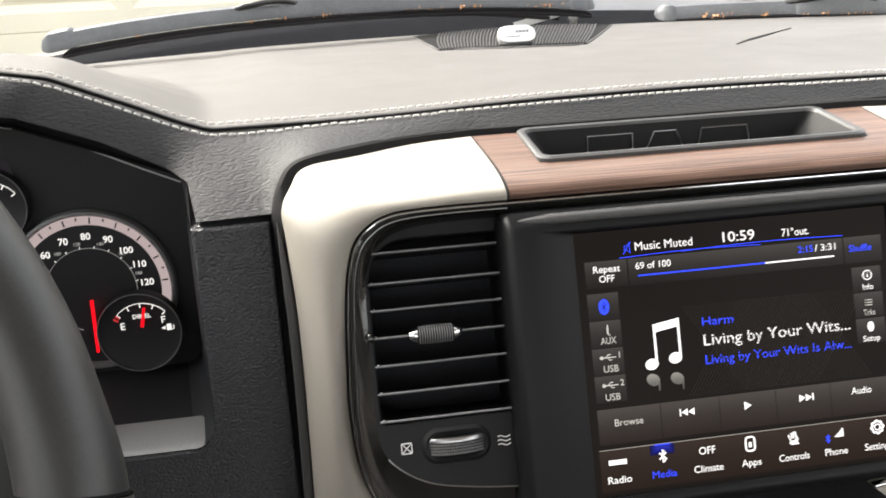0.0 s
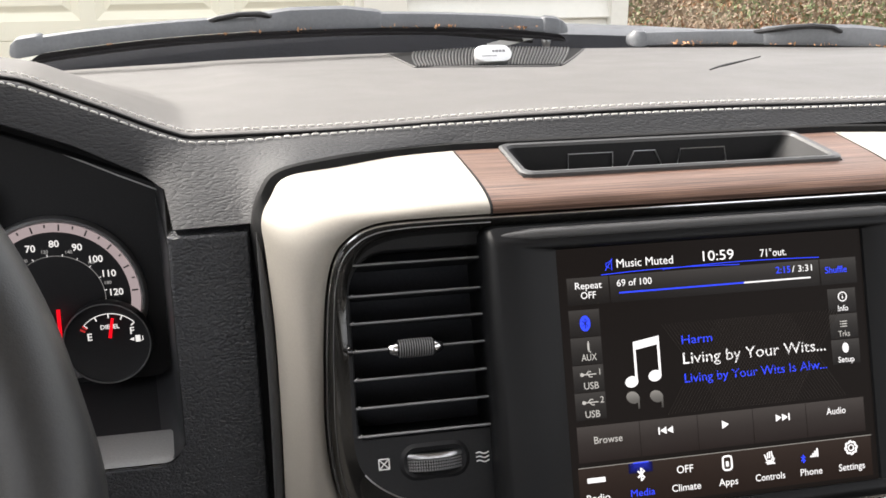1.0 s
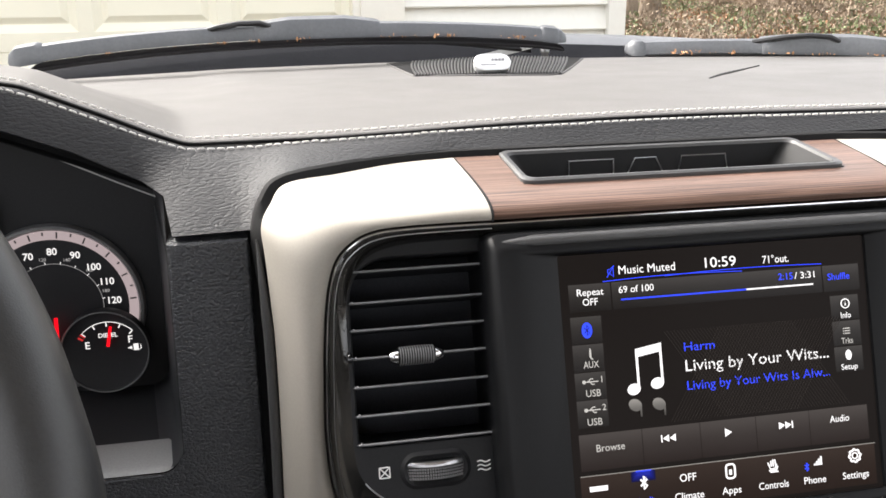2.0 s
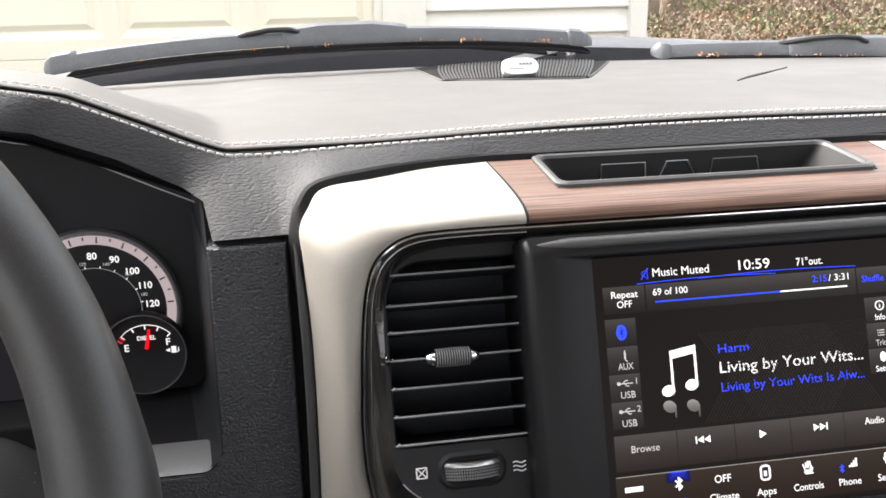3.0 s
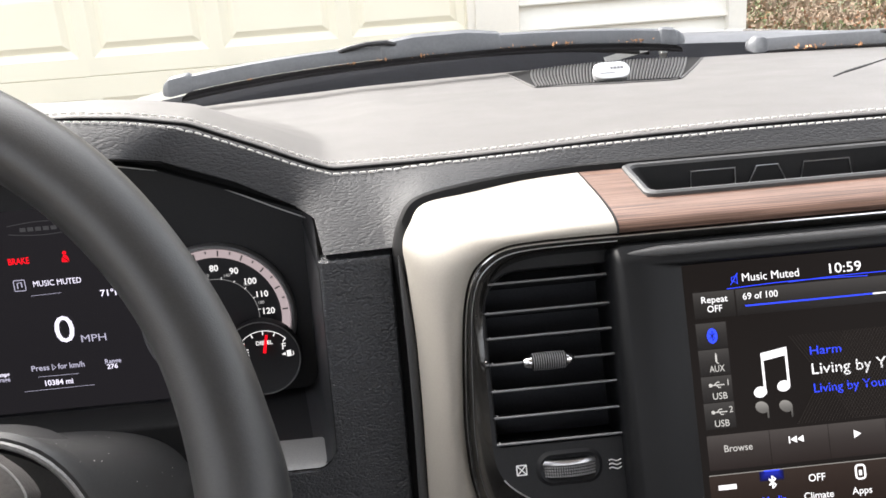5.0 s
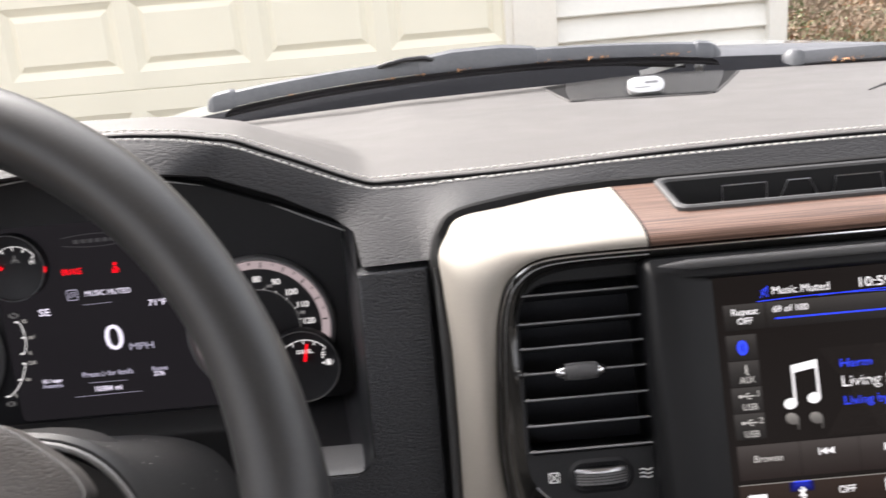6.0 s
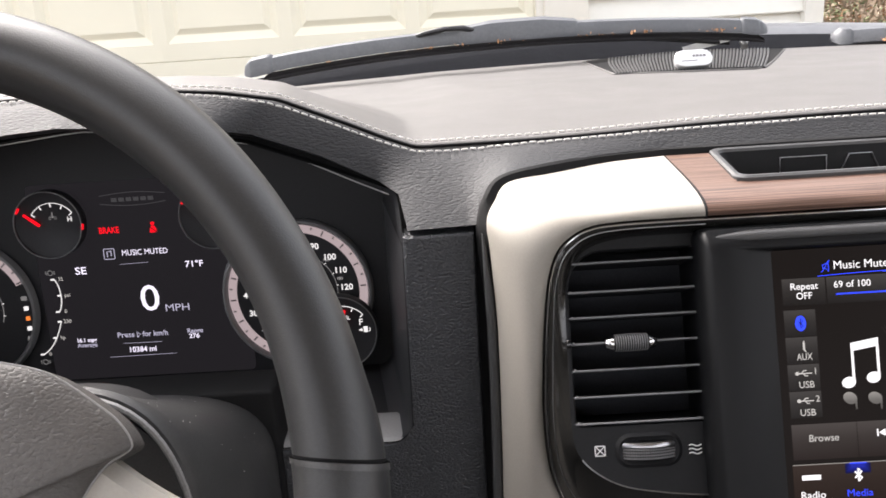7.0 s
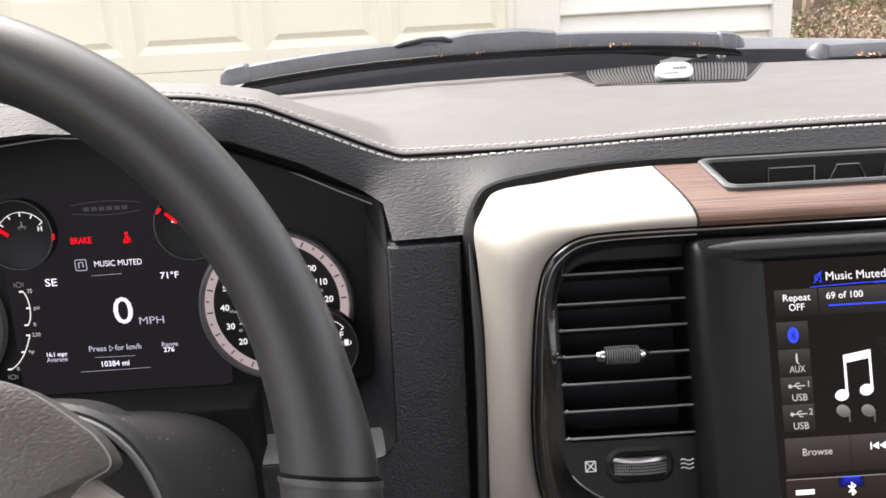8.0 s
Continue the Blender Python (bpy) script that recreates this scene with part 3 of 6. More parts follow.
def cab():
    rows = []
    xs = [MID + 0.83 * k / 24 for k in range(-24, 25)]
    for j in range(13):
        s = j / 12
        rows.append([(x, glass_y(x) + 0.004 - 0.83 * s * (1 - 0.06 * s), 0.043 + 0.60 * s + 0.012 * math.sin(math.pi * s)) for x in xs])
    g = tagged(part("windshield", grid(rows), GLASS), "clear raked windshield glass", "windshield", kind="structure")
    g.visible_shadow = False
    roof = [[(MID + 0.83 * i / 10, y, z - 0.03 * (i / 10) ** 2) for i in range(-10, 11)] for y, z in ((-0.16, 0.645), (-0.4, 0.70), (-0.9, 0.72), (-1.6, 0.71), (-2.05, 0.66))]
    under = [[(a, b, c + 0.03) for a, b, c in r] for r in roof]
    b = grid(roof)
    grid(under[::-1], bm=b)
    tagged(part("ceiling", b, HEADLINER), "pale cloth headliner of the cab roof", "headliner", kind="structure")
    for sx, nm in ((-1, "wall_driver_side"), (1, "wall_passenger_side")):
        x = MID + sx * 0.86
        b = box(x - 0.03, x + 0.03, -2.05, 0.42, -0.75, 0.02, 0.01)
        for path in ([(x, 0.40, 0.0), (x - sx * 0.02, 0.05, 0.33), (x - sx * 0.05, -0.3, 0.66)], [(x, -0.75, 0.0), (x - sx * 0.05, -0.78, 0.68)], [(x, -1.95, 0.0), (x - sx * 0.05, -1.95, 0.68)]):
            tube(path, 0.045, 8, bm=b)
        tagged(part(nm, b, CABIN), "dark cab door trim below open side glass", "cab side", kind="structure")
    b = box(MID - 0.86, MID + 0.86, -2.12, -2.06, -0.75, 0.1, 0.01)
    box(MID - 0.86, MID + 0.86, -2.12, -2.06, 0.55, 0.72, 0.01, bm=b)
    tagged(part("wall_back", b, CABIN), "grey rear wall of the cab under its window", "cab back", kind="structure")
    tagged(part("floor", box(MID - 0.86, MID + 0.86, -2.1, 0.7, -0.8, -0.755), CARPET), "dark carpeted cab floor", "floor", kind="structure")
    tagged(part("firewall", box(MID - 0.86, MID + 0.86, 0.70, 0.73, -0.8, 0.0), CARPET), "dark firewall panel behind the dashboard", "firewall", kind="structure")
    # cowl below the glass, outside
    rows = []
    for s, dz in ((0.010, 0.012), (0.03, 0.028), (0.06, 0.052), (0.070, 0.0585), (0.085, 0.066), (0.11, 0.0695), (0.15, 0.062), (0.20, 0.030)):
        rows.append([(x, glass_y(x) + s, dz - 0.075 * (x - MID) ** 2) for x in xs])
    c = thing("cowl", MID, 0.72, 0.02, "black plastic cowl strewn with dry leaves", "cowl")
    cut = next(k for k, x in enumerate(xs) if x > 0.17)
    b = grid(rows[:4])
    grid([r[:cut + 1] for r in rows[3:]], bm=b)
    part("cowl_panel", b, COWLING, c)
    # crest greyed to carry the skylight on the black cowl's upper slope
    part("cowl_crest", grid([r[cut:] for r in rows[3:]]), SPOILER, c, "cowl crest, grey-blue for the skylight on it")
    # hood
    rows = []
    for j in range(20):
        s = j / 19
        y = 0.78 + 1.05 * s
        rows.append([(MID + 0.88 * i / 20, y + 0.1 - 0.30 * (i / 20) ** 2, 0.044 + 0.004 * math.sin(2.6 * s) - 0.10 * s ** 2.2 - 0.055 * (i / 20) ** 2 - 0.06 * (abs(i) / 20) ** 8) for i in range(-20, 21)])
    tagged(part("hood", grid(rows), PAINT), "light silver truck hood", "hood", kind="structure")


cab()

# ---- dashboard ----
HUMP = [(-0.624, 0.0), (-0.57, 0.0195), (-0.538, 0.034), (-0.50, 0.0405), (-0.468, 0.0435), (DRV, 0.045), (-0.354, 0.0435), (-0.32, 0.0405), (-0.284, 0.034), (-0.2515, 0.0200), (-0.219, 0.0080), (-0.1965, 0.0)]
SEAM_Y, SEAM_Z = 0.12, 0.0655
RIDGE = [(-0.26, 0.62), (-0.196, 0.485), (-0.13, 0.352), (-0.03, 0.397), (0.0, 0.412), (0.13, 0.400), (0.26, 0.330), (0.9, 0.330)]
TOE = [(0.12, 0.0), (0.16, -0.005), (0.215, -0.0115), (0.255, -0.022), (0.33, -0.049), (0.405, -0.084), (0.47, -0.121), (0.60, -0.20)]  # how the brow's foot bends away with depth


def hump(x):
    return (lerp(HUMP, x - 0.003) + lerp(HUMP, x) + lerp(HUMP, x + 0.003)) / 3


def seam_z(x):
    """Height of the seam on the level run, a little lower beside the instruments."""
    return SEAM_Z + 0.0022 * math.exp(-((x - 0.11) / 0.13) ** 2) - 0.003 * ease((0.02 - x) / 0.16) * (1 - ease((-0.205 - x) / 0.05))


def pad_z(x, y):
    d = y - SEAM_Y
    z = SEAM_Z + (seam_z(x) - SEAM_Z) * (1 - ease(d / 0.15)) - 0.037 * d
    z += hump(x - lerp(TOE, y)) * (1.0 - ease((d - 0.09) / 0.28))
    # flat ridge that bounds the far field of the pad, running out to the brow
    ridge = lerp(RIDGE, x)
    z += 0.0040 * ease((x + 0.235) / 0.07) * max(0.0, min((y - 0.17) / (ridge - 0.17), 1 - (y - ridge) / (0.66 - ridge)))
    # rolled edge at the seam
    z -= 0.0060 * (1 - ease(d / 0.0075)) ** 2
    return z


def dashboard():
    dash = thing("dashboard", MID, 0.15, -0.2, "grey two-tone stitched dashboard, leather below and vinyl on top", "dashboard")
    xs = [-0.74 + 0.0045 * i for i in range(368)]
    rows = []
    for j in range(151):
        s = j / 150
        row = []
        for x in xs:
            end, start = glass_y(x) - 0.002, SEAM_Y + 0.0014
            y = start + (end - start) * (s ** 1.6 if s < 1 else 1)
            row.append((x, y, pad_z(x, y)))
        rows.append(row)
    rows.insert(0, [(x, SEAM_Y + 0.0014, pad_z(x, SEAM_Y) - 0.012) for x in xs])
    rows.append([(x, glass_y(x) - 0.001, 0.0) for x in xs])
    part("top_pad", grid(rows), PAD, dash, "light grey soft vinyl top pad")
    # leather band from the seam down to trim and instrument opening
    st = [(0.90, 0.90, 0.102, 0.0550), (-0.04, -0.04, 0.0995, 0.0550), (-0.078, -0.078, 0.091, 0.0551), (-0.108, -0.113, 0.079, 0.0548), (-0.128, -0.139, 0.068, 0.0528),
          (-0.138, -0.1475, 0.064, 0.0498), (-0.147, -0.154, 0.060, 0.0435), (-0.155, -0.1588, 0.057, 0.036), (-0.162, -0.1610, 0.0555, 0.0250), (-0.1900, -0.2030, 0.0565, 0.0235),
          (-0.1968, -0.2085, 0.0830, 0.0395), (-0.2150, -0.2215, 0.0985, 0.0450), (-0.2515, -0.2575, 0.1010, 0.0632), (-0.284, -0.3000, 0.1005, 0.0797), (-0.304, -0.3200, 0.0860, 0.0860), (-0.354, -0.380, 0.0790, 0.0922), (DRV, DRV, 0.0790, 0.0942)]
    st += [(2 * DRV - a, 2 * DRV - b, c, d) for a, b, c, d in st[::-1][1:7]] + [(-0.74, -0.74, 0.056, 0.02)]
    fine = []
    for a, b in zip(st, st[1:]):
        n = max(1, int(abs(a[0] - b[0]) / 0.004))
        fine += [tuple(p + (q - p) * k / n for p, q in zip(a, b)) for k in range(n)]
    fine.append(st[-1])
    curves = []
    for sx, lx, ly, lz in fine:
        zs = seam_z(sx) + hump(sx)
        a, d = Vector((sx, SEAM_Y - 0.0008, zs - 0.0065)), Vector((lx, ly, lz))
        flat = ease((sx + 0.11) / 0.08)
        roll, face = Vector((0, -0.003, 0.0115)), Vector((lx * 0.6 + sx * 0.4, ly + 0.006, lz + 0.0045))
        steep = d.lerp(a, 0.42) + Vector((0, -0.0035, 0.0030))
        curves.append(bezier(a, a + Vector((0, -0.005, 0.0125)).lerp(roll, flat), steep.lerp(face, flat), d, 22))
    # even out the run from station to station, but keep the fold beside the instruments
    fold = next(k for k, f in enumerate(fine) if f[0] < -0.193)
    brow = next(k for k, f in enumerate(fine) if f[0] < -0.283)
    for _ in range(8):
        old = [[p.copy() for p in q] for q in curves]
        for k in range(1, len(curves) - 1):
            for i in range(1, 23):
                w = 0.25 * (1 - ease((i - 13) / 9)) * (k != fold and k != brow)
                curves[k][i] = old[k][i] * (1 - 2 * w) + (old[k - 1][i] + old[k + 1][i]) * w
    rows, lower_row = [], []
    for (sx, lx, ly, lz), q in zip(fine, curves):
        rows.append([(sx, SEAM_Y, seam_z(sx) + hump(sx) - 0.016), *q, (q[-1].x, q[-1].y + 0.012, q[-1].z - 0.004)])
        run, top = 0.0, max(range(len(q)), key=lambda i: q[i].z)
        for p0, p1 in zip(q[top:], q[top + 1:]):
            step = (p1 - p0).length
            if run + step >= 0.0036:
                break
            run += step
        lower_row.append(p0.lerp(p1, min(1.0, (0.0036 - run) / step)) + Vector((0, -0.0005, 0.0006)))
    band_bm = grid(rows)
    bmesh.ops.recalc_face_normals(band_bm, faces=band_bm.faces)
    part("leather_band", band_bm, LEATHER, dash, "black grained leather band", 62)
    welt = [(x, SEAM_Y + 0.0030, pad_z(x, SEAM_Y + 0.0030) + 0.0003) for x in (0.72 - 0.004 * i for i in range(340))]
    part("seam_welt", tube(welt, 0.0011, 8), LIP, dash, "dark piped seam")
    part("seam_bed", box(-0.192, 0.90, SEAM_Y - 0.001, SEAM_Y + 0.002, 0.03, 0.0545), DEEP, dash)
    # stitches: short bars laid along both sides of the seam
    def stitch_row(pts):
        b = bmesh.new()
        pts = [Vector(p) for p in pts]
        acc, step = 0.0, 0.0056
        for p, q in zip(pts, pts[1:]):
            d = q - p
            if d.length < 1e-6:
                continue
            while acc < d.length:
                c = p + d * (acc / d.length)
                e = d.normalized() * 0.0021
                tube([c - e * 1.0, c - e * 0.7 + Vector((0, 0, 0.0004)), c + e * 0.7 + Vector((0, 0, 0.0004)), c + e], [0.00028, 0.0006, 0.0006, 0.00028], 6, bm=b)
                acc += step
            acc -= d.length
        return b
    upper = [(x, SEAM_Y + 0.0092, pad_z(x, SEAM_Y + 0.0092) + 0.0006) for x in (0.70 - 0.004 * i for i in range(335))]
    tagged(part("upper_stitching", stitch_row(upper), THREAD, dash, "pale thread stitches"), kind="stuff")
    tagged(part("lower_stitching", stitch_row([p for p in lower_row if p.x < 0.7]), THREAD, dash, "pale thread stitches"), kind="stuff")
    # pebbled side panel with its lower run beneath the instruments
    m = Matrix(((1, 0, 0, 0), (0, 0, -1, 0.0545), (0, 1, 0, 0), (0, 0, 0, 1)))
    out = [(-0.80, -0.34), (-0.1650, -0.34), (-0.1632, 0.0205), (-0.2066, 0.0200)]
    out += [(-0.2090 - 0.013 * (1 - math.cos(a)), -0.1075 - 0.013 * math.sin(a)) for a in (math.pi / 2 * k / 8 for k in range(9))] + [(-0.80, -0.1205)]
    part("side_panel", prism(out, -0.02, 0, m, 0.0022, 4), PEBBLE, dash, "black pebble-grained side panel")
    part("core", box(-0.2, 0.90, 0.112, 0.15, -0.45, 0.044), DEEP, dash)
    part("gap_filler", box(-0.1640, -0.14, 0.062, 0.11, -0.4, 0.016), DEEP, dash)
    # shut line of the small lid
    p0, p1 = Vector((0.238, 0.318)), Vector((0.352, 0.432))
    b = bmesh.new()
    for k in range(12):
        a, c = p0.lerp(p1, k / 12), p0.lerp(p1, (k + 1) / 12)
        w = 0.0032 * math.sin(math.pi * min(1, (k + 0.7) / 9)) * (k < 8) + 0.0009
        box(0, (c - a).length * 1.02, -w / 2, w / 2, -0.002, 0.0006, m=Matrix.Translation((a.x, a.y, pad_z(a.x, a.y))) @ Matrix.Rotation(math.atan2(c.y - a.y, c.x - a.x), 4, "Z"), bm=b)
    part("shut_line", b, DEEP, dash, "dark open shut line")
    return dash


dashboard()

# ---- centre trim: champagne frame, wood, gloss black ring ----
EDGE = [((-0.156, 0.022, -0.30), (-0.030, 0.012, -0.180)), ((-0.156, 0.024, -0.25), (-0.085, 0.012, -0.172)), ((-0.155, 0.026, -0.20), (-0.108, 0.012, -0.160)), ((-0.1545, 0.028, -0.165), (-0.1215, 0.012, -0.136)),
        ((-0.1537, 0.031, -0.13), (-0.1275, 0.013, -0.112)), ((-0.1527, 0.034, -0.08), (-0.1295, 0.014, -0.08)), ((-0.1525, 0.036, -0.05), (-0.1288, 0.015, -0.055)), ((-0.1528, 0.038, -0.025), (-0.1275, 0.016, -0.03)),
        ((-0.1548, 0.042, 0.012), (-0.1248, 0.017, -0.002)), ((-0.1558, 0.0455, 0.029), (-0.1195, 0.017, 0.017)), ((-0.1505, 0.052, 0.0392), (-0.110, 0.016, 0.0275)),
        ((-0.1412, 0.0595, 0.0485), (-0.099, 0.016, 0.0322)), ((-0.113, 0.073, 0.0494), (-0.085, 0.016, 0.0336)), ((-0.078, 0.087, 0.0507), (-0.0643, 0.016, 0.034)), ((-0.0415, 0.0938, 0.0510), (-0.0370, 0.016, 0.034))]
# edge of the vent's face, matched to EDGE from the foot to the top
VENT_EDGE = [(-0.036, -0.1178), (-0.066, -0.1145), (-0.090, -0.1095), (-0.1065, -0.0995), (-0.1140, -0.0885), (-0.1160, -0.0734), (-0.1157, -0.050), (-0.1156, -0.028), (-0.1150, -0.003), (-0.1115, 0.0115),
             (-0.1045, 0.0208), (-0.096, 0.0256), (-0.083, 0.0282), (-0.064, 0.0290), (-0.037, 0.0290)]
VENT_W = -0.016


def section(o, i, n=12):
    """Rounded cross-section from the outer to the inner edge: a nose on the level run, a soft roll on the upright one."""
    o, i = Vector(o), Vector(i)
    d = i - o
    k = ease((abs(d.x) - 0.002) / 0.036)
    a1, a2 = o + d * 0.45 + Vector((0, -0.0042, 0.0039)), i - d * 0.06 + Vector((d.x * -0.1, -0.012, 0.011))
    b1, b2 = o + d * 0.18 + Vector((-0.001, -0.0130, 0.001)), i - d * 0.16 + Vector((-0.0015, -0.0125, 0.004))
    q = bezier(o, a1.lerp(b1, k), a2.lerp(b2, k), i, n)
    back = Vector((o.x, o.y + 0.010 + 0.005 * k, o.z - 0.006 + 0.004 * k))
    return [back] + q + [i + Vector((0.0, 0.010, -0.001))]


def strip_profile():
    return section((0, 0.0938, 0.0510), (0, 0.016, 0.034))


def trim():
    t = thing("centre_trim", MID, 0.04, -0.1, "satin champagne and dark wood trim frame of the centre stack", "trim")
    outer = smooth_path([a for a, _ in EDGE], 6)
    inner = smooth_path([b for _, b in EDGE], 6)
    rows = [section(o, i, 20) for o, i in zip(outer, inner)]
    for _ in range(10):
        old = [[p.copy() for p in r] for r in rows]
        for k in range(1, len(rows) - 1):
            for c in range(2, 20):
                w = 0.25 * min(1, (c - 1) / 4, (20 - c) / 3)
                rows[k][c] = old[k][c] * (1 - 2 * w) + (old[k - 1][c] + old[k + 1][c]) * w
    b = grid(rows)
    bmesh.ops.recalc_face_normals(b, faces=b.faces)
    part("champagne_frame", b, SILVER, t, "satin champagne metal frame, bright on top")
    mirror = [[(2 * MID - p.x, p.y, p.z) for p in r] for r in rows]
    b = grid(mirror)
    bmesh.ops.recalc_face_normals(b, faces=b.faces)
    part("champagne_frame", b, SILVER, t, "satin champagne metal frame, bright on top")
    # dark matte channel between the frame and the dashboard
    far = [Vector(o) + Vector((-0.0060, 0.019, 0)) for o, _ in EDGE[:8]] + [Vector(q) for q in ((-0.1618, 0.0560, 0.012), (-0.1618, 0.0560, 0.0260), (-0.1568, 0.0590, 0.0415), (-0.1455, 0.0655, 0.0522), (-0.1120, 0.0795, 0.0552), (-0.0780, 0.0915, 0.0554), (-0.0405, 0.0998, 0.0553))]
    rows = []
    for o, f in zip(outer, smooth_path(far, 6)):
        rows.append([o + Vector((0.001, 0.005, -0.006)), o + Vector((0, 0.002, -0.0026)), o.lerp(f, 0.35) + Vector((0, 0.0005, -0.0012)), o.lerp(f, 0.7) + Vector((0, -0.0006, 0.0002)), f + Vector((0, 0.0, -0.0002)), f + Vector((0, 0.006, -0.002))])
    b = grid(rows + [[Vector((2 * MID - q.x, q.y, q.z)) for q in r] for r in rows[::-1]])
    bmesh.ops.recalc_face_normals(b, faces=b.faces)
    part("edge_channel", b, CHANNEL, t, "dull black soft channel round the frame")
    upright = [p + Vector((-0.0032, 0.0035, 0)) for p in outer[:52]]
    for side in (upright, [Vector((2 * MID - p.x, p.y, p.z)) for p in upright]):
        part("edge_bead", tube(side, [0.0030] * 44 + [0.0030 * (1 - k / 9) for k in range(1, 9)], 10), RIMGREY, t, "scuffed dark grey bead beside the frame")
    # wood: front strip and the two ends beside the tray
    prof = strip_profile()
    x0, x1 = -0.0360, 0.2070
    skew = lambda p: -0.0046 * (p.y - 0.016) / 0.078
    front = [p for p in prof[::-1] if p.y < 0.0405]
    b = bmesh.new()
    cut = Vector((0, 0.0405, float(np.interp(0.0405, [p.y for p in prof[13:2:-1]], [p.z for p in prof[13:2:-1]]))))
    front = front + [cut]
    grid([[(x0 + skew(p) + (x1 - x0 - 2 * skew(p)) * k / 40, p.y, p.z) for p in front] for k in range(41)], bm=b)
    rear = [cut] + [p for p in prof[::-1] if p.y >= 0.0405]
    grid([[(x0 + skew(p) + (-0.0125 - x0 - skew(p)) * k / 4, p.y, p.z) for p in rear] for k in range(5)], bm=b)
    grid([[(0.1835 + (x1 - skew(p) - 0.1835) * k / 4, p.y, p.z) for p in rear] for k in range(5)], bm=b)
    bmesh.ops.remove_doubles(b, verts=b.verts, dist=1e-6)
    bmesh.ops.recalc_face_normals(b, faces=b.faces)
    part("wood_strip", b, WOOD, t, "reddish brown straight-grained wood strip")
    for sx in (1, -1):
        line = [Vector((x0 + skew(p) - 0.0005, p.y - 0.0002, p.z - 0.0004)) for p in prof[1:-1]]
        if sx < 0:
            line = [Vector((2 * MID - p.x, p.y, p.z)) for p in line]
        part("joint", tube(line, 0.0007, 6), DEEP, t)
    # chrome line and gloss ring inside the frame
    normals = []
    for p, q in zip(inner, inner[1:] + [inner[-1] + (inner[-1] - inner[-2])]):
        d = (q - p).normalized()
        normals.append(Vector((d.z, 0, -d.x)))
    face = [MS @ Vector((p.x, p.y, VENT_W)) for p in smooth_path([(u, v, 0) for u, v in VENT_EDGE], 6)]
    rows = []
    for p, n, f in zip(inner, normals, face):
        a = p + n * 0.0026 + Vector((0, -0.0010, 0))
        row = [p + n * 0.0004 + Vector((0, 0.006, 0)), p + n * 0.0014 + Vector((0, 0.0012, 0))]
        for k in range(9):
            s = k / 8
            row.append(a.lerp(f, s) + Vector((0, -0.0024, 0.0008)) * math.sin(math.pi * min(1, s * 1.05)))
        row.append(f + Vector((0, 0.006, -0.001)) + n * 0.0006)
        rows.append(row)
    flip = lambda r: [Vector((2 * MID - q.x, q.y, q.z)) for q in r]
    b = grid(rows + [flip(r) for r in rows[::-1]])
    bmesh.ops.recalc_face_normals(b, faces=b.faces)
    part("gloss_ring", b, DUSTY, t, "dusty piano-black inner ring")
    part("ring_line", tube([r[4] + Vector((0, -0.0002, 0)) for r in rows], 0.0003, 6), DULL_CHROME, t)
    line = [p + n * 0.0019 + Vector((0, -0.0004, 0)) for p, n in zip(inner, normals)]
    part("chrome_line", tube(line + flip(line)[::-1], 0.00065, 8), CHROME, t, "thin chrome line")
    part("ring_line", tube([f + Vector((0, -0.0003, 0.0001)) for f in face[:22]], 0.0004, 6), DULL_CHROME, t)


trim()


def tray():
    t = thing("dash_tray", MID, 0.07, 0.02, "black rubber-floored tray let into the wood strip", "tray")
    z = lambda y: 0.0468 + (y - 0.0405) * 0.075
    def loop(x0, x1, y0, y1, r, dz):
        return [(u, v, z(v) + dz) for u, v in rrect(x0, y0, x1, y1, r, 6)]
    def loopz(x0, x1, y0, y1, r, zz):
        return [(u, v, zz) for u, v in rrect(x0, y0, x1, y1, r, 6)]
    b = bmesh.new()
    grid([loop(-0.0135, 0.1845, 0.0395, 0.0985, 0.007, -0.002), loop(-0.0135, 0.1845, 0.0395, 0.0985, 0.007, 0.0012), loop(-0.012, 0.183, 0.041, 0.097, 0.0065, 0.0022),
          loop(-0.0095, 0.1805, 0.0435, 0.0945, 0.006, 0.0018), loop(-0.0085, 0.1795, 0.0445, 0.0935, 0.006, 0.0002)], True, b)
    bmesh.ops.recalc_face_normals(b, faces=b.faces)
    part("rim", b, RIMGREY, t, "satin grey rim")
    b = bmesh.new()
    loops = [loop(-0.0085, 0.1795, 0.0445, 0.0935, 0.006, 0.0002), loopz(0.008, 0.163, 0.048, 0.0915, 0.004, 0.027), loopz(0.011, 0.160, 0.050, 0.0905, 0.004, 0.0245)]
    grid(loops, True, b)
    cap(b, loops[-1])
    bmesh.ops.remove_doubles(b, verts=b.verts, dist=1e-6)
    part("bin", b, BIN, t, "matte black bin")
    # plain raised shapes on the back wall
    mb = Matrix.Translation((0, 0.0905, 0.024)) @ Matrix.Rotation(radians(90 - 8), 4, "X")
    for x0, x1, lean in ((0.031, 0.060, 0.0), (0.063, 0.099, 0.011), (0.101, 0.139, 0.004)):
        outline = [(x0, -0.001), (x1, -0.001), (x1 - lean, 0.0215), (x0 + lean, 0.0215)]
        part("raised_mark", tube([mb @ Vector((u, v, 0.0006)) for u, v in outline], 0.0005, 6, closed=True), DULL_CHROME, t)


tray()


